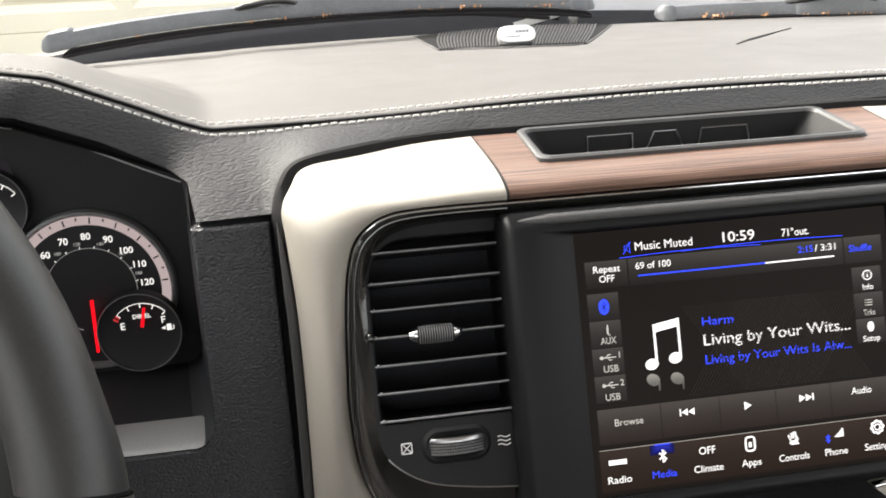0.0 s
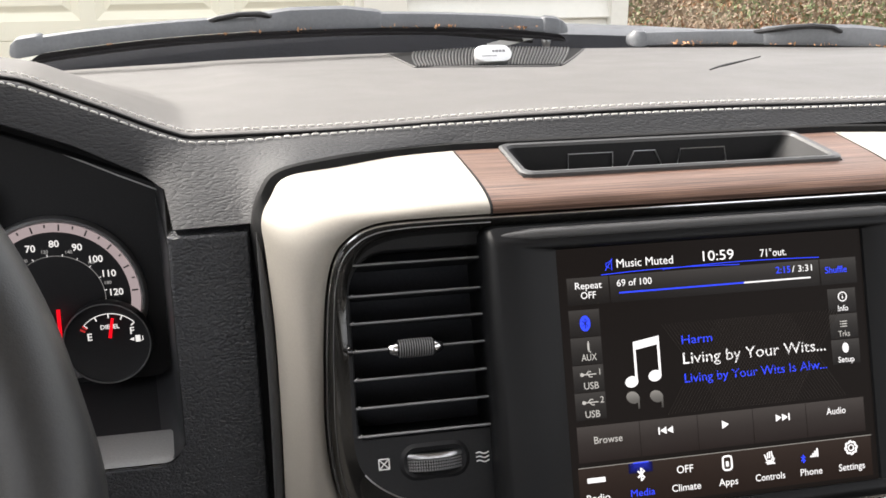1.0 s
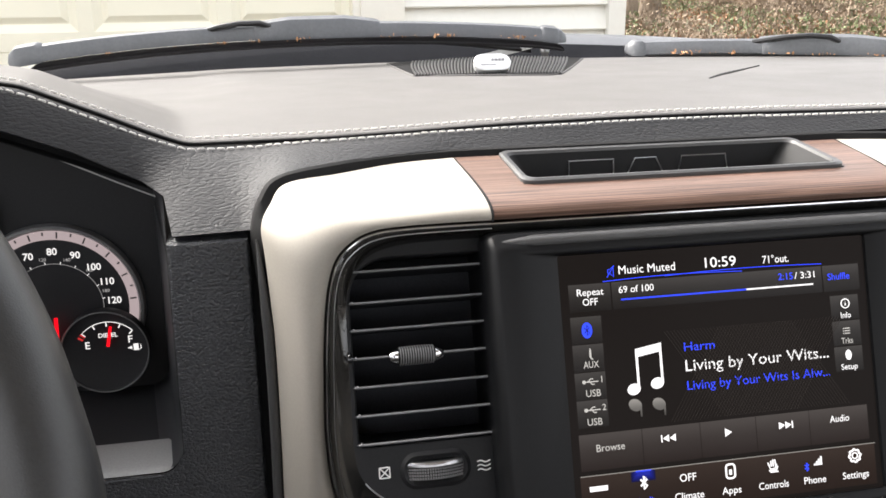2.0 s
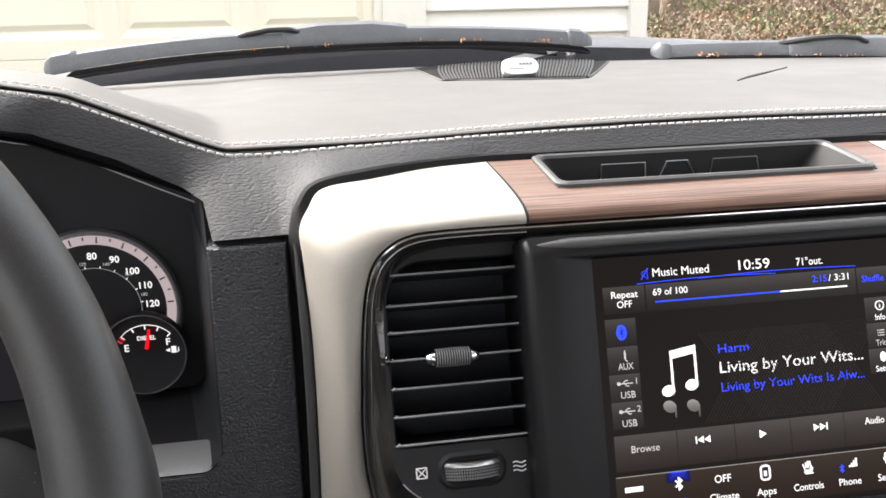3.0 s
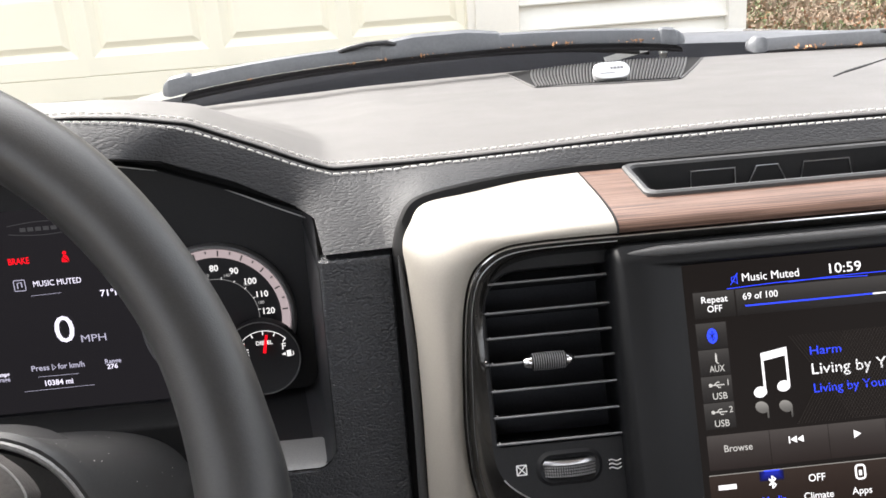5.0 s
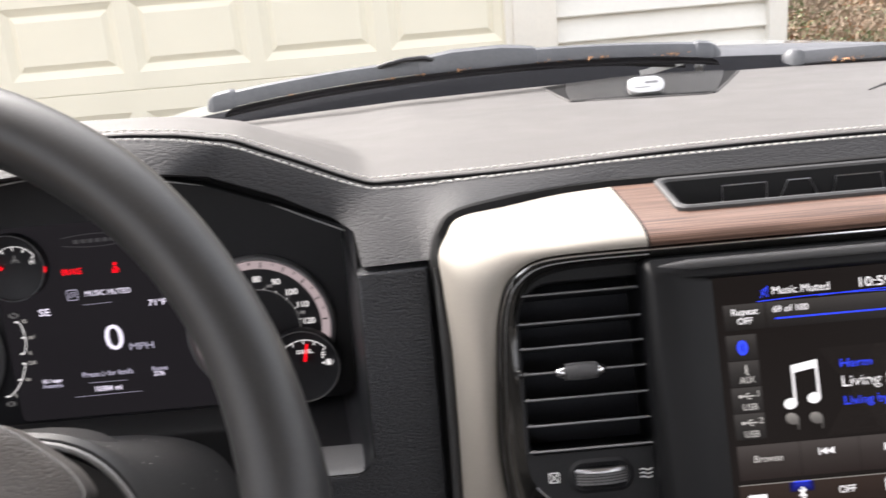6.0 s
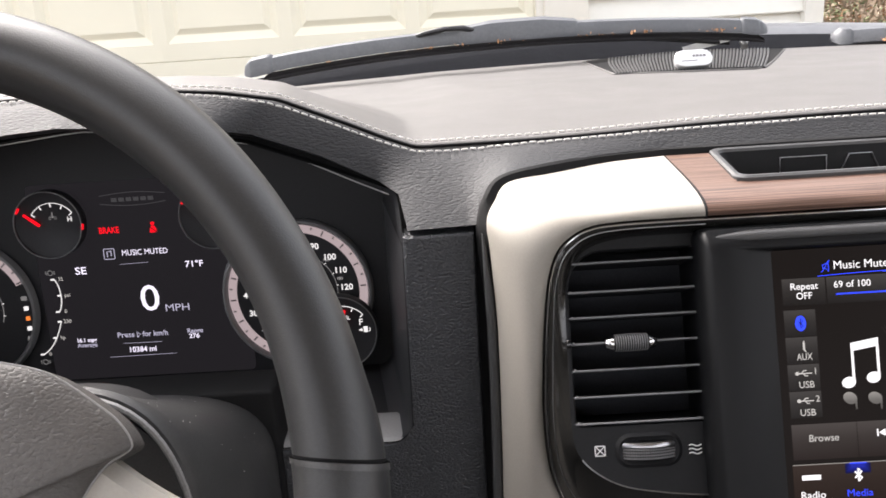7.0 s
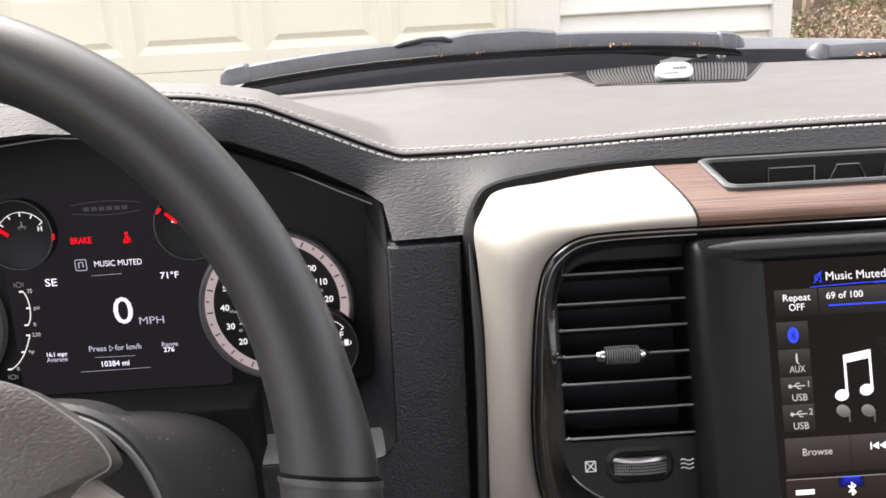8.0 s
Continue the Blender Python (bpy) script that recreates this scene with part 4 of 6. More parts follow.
def air_vent():
    t = thing("air_vent", -0.08, 0.0, -0.03, "black louvred dash air vent with thumbwheel", "air vent")
    W = VENT_W
    # face: a plate with an opening
    outline = [(p.x, p.y) for p in smooth_path([(u, v, 0) for u, v in VENT_EDGE], 6)] + [(-0.020, 0.0290), (-0.020, -0.1178)]
    def mouth(e, bottom=-0.0764):
        """Outline of the opening, drawn in by e: wide curve at its upper outer corner, tight ones elsewhere."""
        out = []
        for cu, cv, r, a0 in ((-0.0300, bottom + e * 0.6, 0.002, -90), (-0.0300, 0.0225 - e, 0.004, 0), (-0.1140 + e, 0.0225 - e, 0.021, 90), (-0.1140 + e, bottom + e * 0.6, 0.004, 180)):
            su, sv = (-1 if a0 in (-90, 0) else 1), (1 if a0 in (-90, 180) else -1)
            out += [(cu + su * r + r * math.cos(radians(a0 + 90 * k / 8)), cv + sv * r + r * math.sin(radians(a0 + 90 * k / 8))) for k in range(9)]
        return out
    hole = mouth(0)
    b = bmesh.new()
    edges = []
    for loop in (outline, hole):
        vs = [b.verts.new((u, v, W)) for u, v in loop]
        edges += [b.edges.new((p, q)) for p, q in zip(vs, vs[1:] + vs[:1])]
    bmesh.ops.triangle_fill(b, use_beauty=True, use_dissolve=False, edges=edges, normal=(0, 0, 1))
    rows = [[(u, v, w) for u, v in mouth(e)] for e, w in ((0, W), (0.0006, W - 0.0006), (0.0010, W - 0.002), (0.002, W - 0.035))]
    grid(rows, True, b)
    cap(b, rows[-1])
    grid([[(u, v, W) for u, v in outline], [(u, v, W - 0.005) for u, v in outline]], True, b)
    bmesh.ops.remove_doubles(b, verts=b.verts, dist=1e-6)
    bmesh.ops.recalc_face_normals(b, faces=b.faces)
    bmesh.ops.transform(b, matrix=MS, verts=b.verts)
    part("housing", b, VENT, t, "satin black vent housing", 30)
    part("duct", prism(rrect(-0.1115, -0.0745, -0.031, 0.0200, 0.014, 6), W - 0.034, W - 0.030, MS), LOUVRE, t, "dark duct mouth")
    slat = None
    for v in (0.0150, -0.0013, -0.0156, -0.0302, -0.0452, -0.0600, -0.0748):
        if slat is None:
            s = prism([(-0.0170, -0.0006), (0.012, -0.0034), (0.0125, -0.0024), (-0.0172, 0.0008), (-0.0180, 0.0002)], 0, 0.0740)
            mm = Matrix(((0, 0, 1, -0.1142), (0, 1, 0, 0), (-1, 0, 0, -0.033), (0, 0, 0, 1)))
            bmesh.ops.transform(s, matrix=MS @ Matrix.Translation((0, v, 0)) @ mm, verts=s.verts)
            bmesh.ops.recalc_face_normals(s, faces=s.faces)
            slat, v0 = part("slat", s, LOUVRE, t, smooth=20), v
            # pale bead stands for the light caught on the dark slat's front edge
            bead = part("slat_edge_shine", tube([MS @ Vector((u, v + 0.0004, W + 0.0004)) for u in (-0.1135, -0.09, -0.06, -0.0405)], 0.00065, 8), SLAT, t)
            pin = part("pivot_pin", lathe([(0.0, 0.0012), (0.0006, 0.0009), (0.0008, 0.0), (0.0008, -0.003)], MS @ Matrix.Translation((-0.1118, v + 0.0008, W + 0.0006)), 10), SLAT, t)
        else:
            piece(pin, t, MS.to_3x3() @ Vector((0.0002 * (v < -0.05), v - v0, 0)))
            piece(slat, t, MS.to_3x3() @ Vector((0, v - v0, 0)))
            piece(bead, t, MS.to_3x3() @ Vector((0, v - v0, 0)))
    part("side_stop", lathe([(0.0, 0.0022), (0.0010, 0.0019), (0.0016, 0.0008), (0.0018, -0.003)], MS @ Matrix.Translation((-0.1150, -0.0290, W + 0.0010)) @ Matrix.Diagonal((1, 1.7, 1, 1)), 14), GLOSS, t, "small glossy stop")
    # sliding grip on the middle slat
    ml = MS @ Matrix.Translation((-0.0803, -0.0300, W + 0.002)) @ Matrix.Rotation(radians(90), 4, "Y") @ Matrix.Diagonal((1.0, 0.95, 1.0, 1.0))
    g = part("grip", lathe([(0.0, -0.0100), (0.0038, -0.0100), (0.0046, -0.0092), (0.0050, 0.0), (0.0046, 0.0092), (0.0038, 0.0100), (0.0, 0.0100)], ml, 24), BEZEL, t, "ribbed black sliding grip")
    ribs = bmesh.new()
    for k in range(14):
        c = -0.0086 + 0.0172 * k / 13
        e = 0.0048 + 0.0003 * math.cos(1.5 * c / 0.0086)
        lathe([(e - 0.0006, c - 0.00034), (e + 0.0003, c - 0.00028), (e + 0.0003, c + 0.00028), (e - 0.0006, c + 0.00034)], ml, 24, bm=ribs)
    part("ribs", ribs, KNURL, g)
    for s in (-1, 1):
        part("end_cap", lathe([(0.0, s * 0.0148), (0.0020, s * 0.0146), (0.0030, s * 0.0138), (0.0041, s * 0.0108), (0.0043, s * 0.0098)], ml, 20), CHROME, t, "bright metal end cap")
    # thumbwheel in an oval well
    mw = MS @ Matrix.Translation((-0.0740, -0.0908, W))
    b = bmesh.new()
    rows = [[(u, v, w) for u, v in rrect(-0.0158 - e, -0.0064 - e, 0.0158 + e, 0.0072 + e, 0.006 + e, 6)] for e, w in ((0.003, 0.0002), (0.001, 0.0018), (-0.001, 0.0008), (-0.0025, -0.006))]
    grid(rows, True, b)
    cap(b, rows[-1])
    bmesh.ops.remove_doubles(b, verts=b.verts, dist=1e-7)
    bmesh.ops.recalc_face_normals(b, faces=b.faces)
    bmesh.ops.transform(b, matrix=mw, verts=b.verts)
    part("wheel_well", b, VENT, t, "raised oval surround")
    mt = mw @ Matrix.Translation((0, 0, -0.0212)) @ Matrix.Rotation(radians(90), 4, "X")
    wheel = part("thumbwheel", lathe([(0.0, -0.0048), (0.0245, -0.0048), (0.0255, -0.004), (0.0258, 0.0), (0.0255, 0.004), (0.0245, 0.0048), (0.0, 0.0048)], mt, 64), BEZEL, t, "knurled black thumbwheel")
    knurl = bmesh.new()
    for k in range(34):
        a = radians(-50 + 100 * k / 33)
        for c in (-0.0012, 0.0004, 0.0020, 0.0036):
            box(-0.00042, 0.00042, 0.0253, 0.0265, c - 0.0005, c + 0.0005, m=mt @ Matrix.Rotation(a, 4, "Z"), bm=knurl)
    part("knurling", knurl, KNURL, wheel)
    part("crest", lathe([(0.0249, -0.0052), (0.0262, -0.0048), (0.0267, -0.0038), (0.0266, -0.0024), (0.0257, -0.0019)], mt, 64), DULL_CHROME, wheel, "smooth bright upper edge")
    # printed signs: closed box and open flow
    b = bmesh.new()
    mi = MS @ Matrix.Translation((-0.1010, -0.0898, W + 0.0003))
    for c in ([(-0.0027, -0.0027), (0.0027, -0.0027), (0.0027, 0.0027), (-0.0027, 0.0027), (-0.0027, -0.0027)], [(-0.0027, -0.0027), (0.0027, 0.0027)], [(-0.0027, 0.0027), (0.0027, -0.0027)]):
        for p, q in zip(c, c[1:]):
            tube([mi @ Vector((*p, 0)), mi @ Vector((*q, 0))], 0.00035, 5, bm=b)
    part("closed_sign", b, MARKS, t, "white printed crossed box")
    b = bmesh.new()
    mi = MS @ Matrix.Translation((-0.0480, -0.0915, W + 0.0003))
    for dv in (-0.0022, 0.0, 0.0022):
        tube([mi @ Vector((-0.0035 + 0.007 * k / 8, dv + 0.0005 * math.sin(k * 0.9), 0)) for k in range(9)], 0.00035, 5, bm=b)
    part("flow_sign", b, MARKS, t, "white printed wavy lines")


air_vent()

# ---- touchscreen ----


def touchscreen():
    t = thing("touchscreen", MID, 0.0, -0.05, "black framed dash touchscreen lit with a music menu", "touchscreen")
    b = bmesh.new()
    u0, u1 = -0.0415, 2 * MID + 0.0415
    def loop(e, w, r, top=0.0, side=0.0):
        return [(u, v, w) for u, v in rrect(u0 + e + side, -0.1345 + e, u1 - e - side, 0.0300 - e - top, r, 6)]
    rows = [loop(-0.001, -0.050, 0.006), loop(-0.001, -0.006, 0.006), loop(0.0005, 0.0, 0.006), loop(0.0028, 0.0035, 0.0055, 0.004), loop(0.0050, 0.0048, 0.005, 0.005),
            loop(0.0070, 0.0046, 0.004, 0.005, 0.010), loop(0.0100, 0.0030, 0.003, 0.003, 0.022), [(u, v, 0.0012) for u, v in rrect(-0.0045, -0.1255, 2 * MID + 0.0045, 0.0165, 0.0015, 6)],
            [(u, v, -0.0005) for u, v in rrect(-0.0040, -0.1250, 2 * MID + 0.0040, 0.0160, 0.001, 6)]]
    grid(rows, True, b)
    bmesh.ops.recalc_face_normals(b, faces=b.faces)
    bmesh.ops.transform(b, matrix=MS, verts=b.verts)
    bez = part("bezel", b, BEZEL, t, "satin black plastic bezel")
    # paler tube along the top stands for the sky's highlight on the bezel
    edge = [(u0 + 0.005 + k / 24 * (u1 - u0 - 0.010), min(k, 24 - k)) for k in range(25)]
    part("upper_highlight", tube([MS @ Vector((u, 0.0246, 0.0010)) for u, k in edge], [0.0012 + 0.0024 * min(k, 2) / 2 for u, k in edge], 16), RIMGREY, bez, "rounded upper edge, paler for its highlight")
    scr = part("display", prism(rrect(-0.0042, -0.1252, 2 * MID + 0.0042, 0.0162, 0.001, 3), -0.004, -0.0006, MS), LCD_BLACK, t, "glossy dark display")
    W1, W2 = 0.0, 0.0004

    def boxes(name, rects, mat, w=-0.0003):
        b = bmesh.new()
        for r in rects:
            prism([(r[0], r[1]), (r[2], r[1]), (r[2], r[3]), (r[0], r[3])], w - 0.0002, w, MS, bm=b)
        return part(name, b, mat, scr, smooth=0)

    def lines(name, runs, r, mat):
        b = bmesh.new()
        for run in runs:
            tube([MS @ Vector((u, v, W2)) for u, v in run], r, 5, bm=b)
        return part(name, b, mat, scr)

    # dim horizontal bands of the buttons
    for r in ((0.0008, -0.0142, 0.0240, 0.0003), (0.0248, -0.0142, 0.1480, 0.0003), (0.1488, -0.0142, 0.1710, 0.0003)):
        boxes("title_button", [r], LCD_BOX)
    for v in (-0.0168, -0.0315, -0.0462, -0.0608):
        boxes("source_button", [(0.0006, v - 0.0142, 0.0176, v)], LCD_BOX)
    for v in (-0.0168, -0.0311, -0.0454):
        boxes("menu_button", [(0.1520, v - 0.0136, 0.1692, v)], LCD_BOX)
    for a, c in ((0.0004, 0.0352), (0.0356, 0.0684), (0.0688, 0.1010), (0.1014, 0.1330), (0.1334, 0.1690)):
        boxes("player_button", [(a, -0.0975, c, -0.0785)], LCD_PLAYER)
    boxes("tab_bar", [(-0.0005, -0.1225, 0.1715, -0.1003)], LCD_BAR)
    # fine weave behind the track's name
    weave = []
    for i in range(40):
        a = 0.068 + 0.074 * i / 39
        lean = 0.016
        weave += [[(a - lean, -0.0765), (a + lean, -0.028)], [(a + lean, -0.0765), (a - lean, -0.028)]]
    lines("weave", weave, 0.00013, glow("lcd_weave", (0.026, 0.022, 0.020), 1.0))
    lines("tab_line", [[(-0.0005, -0.1000), (0.1715, -0.1000)]], 0.00025, LCD_DIM)
    lines("progress_done", [[(0.0295, -0.0092), (0.1017, -0.0092)]], 0.00042, LCD_BLUE)
    lines("progress_left", [[(0.1017, -0.0092), (0.1419, -0.0092)]], 0.00045, LCD_WHITE)
    arcs = [[(u0 + (u1 - u0) * k / 20, v + 0.0010 * math.sin(math.pi * k / 20)) for k in range(21)] for u0, u1, v in ((0.020, 0.100, 0.0010), (0.055, 0.148, 0.0016))]
    lines("status_arc", arcs, 0.00020, LCD_BLUE)

    def label(name, text, size, u, v, mat, align="CENTER", width=None):
        return part(name, words(text, size, u, v, W2, MS, align, width, thick=0.00002), mat, scr, smooth=0)

    label("status_text", "Music Muted", 0.0064, 0.0452, 0.0062, LCD_WHITE, width=0.0322)
    label("clock_text", "10:59", 0.0078, 0.0871, 0.0066, LCD_WHITE, width=0.0182)
    label("outside_text", "71\u00b0out.", 0.0060, 0.1206, 0.0060, LCD_WHITE, width=0.0158)
    label("repeat_text", "Repeat", 0.0052, 0.0123, -0.0042, LCD_WHITE, width=0.0148)
    label("repeat_text", "OFF", 0.0052, 0.0121, -0.0094, LCD_WHITE, width=0.0084)
    label("count_text", "69 of 100", 0.0052, 0.0383, -0.0042, LCD_WHITE, width=0.0198)
    label("elapsed_text", "2:15", 0.0052, 0.1258, -0.0040, LCD_BLUE, width=0.0088)
    label("length_text", "/ 3:31", 0.0052, 0.1378, -0.0040, LCD_WHITE, width=0.0122)
    label("shuffle_text", "Shuffle", 0.0052, 0.1579, -0.0062, LCD_BLUE, width=0.0134)
    label("source_text", "AUX", 0.0052, 0.0100, -0.0422, LCD_GREY, width=0.0085)
    label("source_text", "USB", 0.0052, 0.0100, -0.0572, LCD_GREY, width=0.0082)
    label("source_text", "USB", 0.0052, 0.0096, -0.0722, LCD_GREY, width=0.0082)
    label("source_number", "1", 0.0048, 0.0152, -0.0502, LCD_GREY)
    label("source_number", "2", 0.0048, 0.0154, -0.0650, LCD_GREY)
    label("info_text", "Info", 0.0046, 0.1604, -0.0280, LCD_WHITE, width=0.0062)
    label("tracks_text", "Trks", 0.0046, 0.1600, -0.0422, LCD_GREY, width=0.0070)
    label("setup_text", "Setup", 0.0046, 0.1600, -0.0566, LCD_WHITE, width=0.0100)
    label("artist_text", "Harm", 0.0066, 0.0716, -0.0376, LCD_BLUE, width=0.0178)
    label("track_text", "Living by Your Wits...", 0.0088, 0.1052, -0.0477, LCD_WHITE, width=0.0850)
    label("album_text", "Living by Your Wits Is Alw...", 0.0070, 0.1052, -0.0583, LCD_BLUE, width=0.0848)
    label("browse_text", "Browse", 0.0054, 0.0171, -0.0862, LCD_GREY, width=0.0158)
    label("audio_text", "Audio", 0.0054, 0.1512, -0.0846, LCD_WHITE, width=0.0118)
    for text, u, w, mat in (("Radio", 0.0093, 0.0130, LCD_WHITE), ("Media", 0.0342, 0.0136, LCD_BLUE), ("Climate", 0.0592, 0.0166, LCD_WHITE), ("Apps", 0.0838, 0.0112, LCD_WHITE),
                            ("Controls", 0.1085, 0.0176, LCD_WHITE), ("Phone", 0.1332, 0.0132, LCD_WHITE), ("Settings", 0.1582, 0.0160, LCD_WHITE)):
        label("tab_text", text, 0.0054, u, -0.1164, mat, width=w)
    label("climate_state", "OFF", 0.0058, 0.0591, -0.1068, LCD_WHITE, width=0.0094)
    boxes("radio_bar", [(0.0040, -0.1082, 0.0140, -0.1056)], LCD_WHITE, W2)
    # blue glow over the chosen tab
    for k in range(8):
        boxes("tab_halo", [(0.0275 + 0.0006 * k, -0.1010 - 0.0006 * (8 - k), 0.0410 - 0.0006 * k, -0.1002)], LCD_HALO if k > 4 else glow("lcd_halo_%d" % k, (0.004 + 0.001 * k, 0.005 + 0.002 * k, 0.05 + 0.04 * k), 1.0), -0.0001 + 0.00004 * k)
    lines("tab_mark", [[(0.0300, -0.1003), (0.0385, -0.1003)]], 0.0004, LCD_BLUE)

    def rune(u, v, s):
        return [[(u - 0.55 * s, v - 0.5 * s), (u + 0.5 * s, v + 0.5 * s), (u, v + s), (u, v - s), (u + 0.5 * s, v - 0.5 * s), (u - 0.55 * s, v + 0.5 * s)]]
    b = prism([(0.0092 + 0.0029 * math.cos(a), -0.0240 + 0.0042 * math.sin(a)) for a in (2 * math.pi * k / 24 for k in range(24))], 0, W1 + 0.0002, MS)
    part("wireless_disc", b, LCD_BLUE, scr)
    lines("wireless_rune", rune(0.0092, -0.0240, 0.0027), 0.00022, LCD_BLACK)
    lines("tab_rune", rune(0.0342, -0.1066, 0.0034), 0.0005, LCD_WHITE)
    lines("phone_rune", rune(0.1290, -0.1088, 0.0022), 0.0003, LCD_BLUE)
    boxes("signal_bars", [(0.1334 + 0.0013 * k, -0.1085, 0.1344 + 0.0013 * k, -0.1075 + 0.0012 * k) for k in range(4)], LCD_WHITE, W2)
    # note: two heads, stems and beam
    b = bmesh.new()
    for cu, cv in ((0.0328, -0.0572), (0.0462, -0.0551)):
        prism([(cu + 0.0036 * math.cos(a) - 0.0006 * math.sin(a), cv + 0.0029 * math.sin(a) + 0.0008 * math.cos(a)) for a in (2 * math.pi * k / 24 for k in range(24))], 0, W2, MS, bm=b)
    for q in ([(0.0350, -0.0572), (0.0362, -0.0572), (0.0362, -0.0365), (0.0350, -0.0365)], [(0.0486, -0.0551), (0.0498, -0.0551), (0.0498, -0.0340), (0.0486, -0.0340)],
              [(0.0350, -0.0405), (0.0498, -0.0382), (0.0498, -0.0338), (0.0350, -0.0361)]):
        prism(q, 0, W2, MS, bm=b)
    part("note_sign", b, LCD_WHITE, scr, smooth=0)
    b = bmesh.new()
    for cu, cv in ((0.0328, -0.0656), (0.0462, -0.0662)):
        prism([(cu + 0.0036 * math.cos(a) - 0.0006 * math.sin(a), cv + 0.0033 * math.sin(a)) for a in (2 * math.pi * k / 24 for k in range(24))], 0, W2, MS, bm=b)
        prism([(cu + 0.0026, cv - 0.0062), (cu + 0.0035, cv - 0.0062), (cu + 0.0035, cv), (cu + 0.0026, cv)], 0, W2, MS, bm=b)
    part("note_mirror", b, glow_fade("lcd_mirror", (0.27, 0.26, 0.245), (0.03, 0.028, 0.026)), scr, smooth=0)
    # player signs
    def tri(u, v, s, d):
        return [(u - d * s * 0.8, v - s), (u + d * s, v), (u - d * s * 0.8, v + s)][::1 if d > 0 else -1]
    part("play_sign", prism(tri(0.0844, -0.0852, 0.0022, 1), 0, W2, MS), LCD_WHITE, scr, smooth=0)
    for d, u in ((-1, 0.0506), (1, 0.1180)):
        b = bmesh.new()
        for k in (-1, 1):
            prism(tri(u + k * 0.0019, -0.0848, 0.0019, d), 0, W2, MS, bm=b)
        prism([(u + d * 0.0042, -0.0867), (u + d * 0.0048, -0.0867), (u + d * 0.0048, -0.0829), (u + d * 0.0042, -0.0829)][::d], 0, W2, MS, bm=b)
        part("skip_sign", b, LCD_WHITE, scr, smooth=0)
    # little line drawings
    lines("mute_sign", [[(0.0232, 0.0050), (0.0243, 0.0050), (0.0262, 0.0032), (0.0262, 0.0088), (0.0243, 0.0072), (0.0232, 0.0072), (0.0232, 0.0050)], [(0.0224, 0.0030), (0.0268, 0.0092)]], 0.00022, LCD_BLUE)
    lines("plug_sign", [[(0.0100, -0.0335), (0.0100, -0.0345)], [(0.0100, -0.0382), (0.0104, -0.0390), (0.0112, -0.0393)]], 0.0003, LCD_GREY)
    boxes("plug_body", [(0.0095, -0.0382, 0.0105, -0.0345)], LCD_GREY, W2)
    for v in (-0.0510, -0.0658):
        lines("usb_sign", [[(0.0056, v), (0.0132, v)], [(0.0075, v), (0.0090, v + 0.0015), (0.0104, v + 0.0015)], [(0.0085, v), (0.0097, v - 0.0014), (0.0110, v - 0.0014)]], 0.0003, LCD_GREY)
        part("usb_dot", prism(disc(0.0054, v, 0.0010, 14), 0, W2, MS), LCD_GREY, scr)
    circle = lambda u, v, r: [(u + r * math.cos(2 * math.pi * k / 28), v + r * math.sin(2 * math.pi * k / 28)) for k in range(29)]
    lines("info_sign", [circle(0.1606, -0.0214, 0.0025), [(0.1606, -0.0226), (0.1606, -0.0210)], [(0.1606, -0.0203), (0.1606, -0.0201)]], 0.0003, LCD_WHITE)
    lines("list_sign", [[(0.1580, -0.0352 - 0.0014 * k), (0.1584, -0.0352 - 0.0014 * k)] for k in range(3)] + [[(0.1590, -0.0352 - 0.0014 * k), (0.1620, -0.0352 - 0.0014 * k)] for k in range(3)], 0.0003, LCD_GREY)
    part("setup_sign", prism([(0.1602 + 0.0018 * math.cos(a), -0.0500 + 0.0028 * math.sin(a)) for a in (2 * math.pi * k / 20 for k in range(20))], 0, W2, MS), LCD_WHITE, scr)
    lines("apps_sign", [[(u, v) for u, v in rrect(0.0812, -0.1098, 0.0864, -0.1024, 0.0016, 4)] + [(0.0848, -0.1098)]], 0.00055, LCD_WHITE)
    boxes("apps_mark", [(0.0830, -0.1080, 0.0846, -0.1052)], LCD_WHITE, W2)
    lines("seat_sign", [[(0.1060, -0.1040), (0.1072, -0.1075), (0.1100, -0.1075), (0.1110, -0.1050)], [(0.1065, -0.1084), (0.1108, -0.1084), (0.1116, -0.1062)], [(0.1072, -0.1092), (0.1118, -0.1092)],
                         [(0.1078, -0.1032), (0.1078, -0.1062)], [(0.1090, -0.1026), (0.1090, -0.1062)], [(0.1102, -0.1026), (0.1104, -0.1055)]], 0.00040, LCD_WHITE)
    gear = []
    for k in range(33):
        a = 2 * math.pi * k / 32
        r = 0.0036 if k % 4 < 2 else 0.0030
        gear.append((0.1585 + r * math.cos(a), -0.1058 + r * math.sin(a)))
    lines("gear_sign", [gear], 0.00055, LCD_WHITE)
    lines("gear_hub", [circle(0.1585, -0.1058, 0.0016)], 0.00035, LCD_WHITE)


touchscreen()

# ---- instrument cluster ----


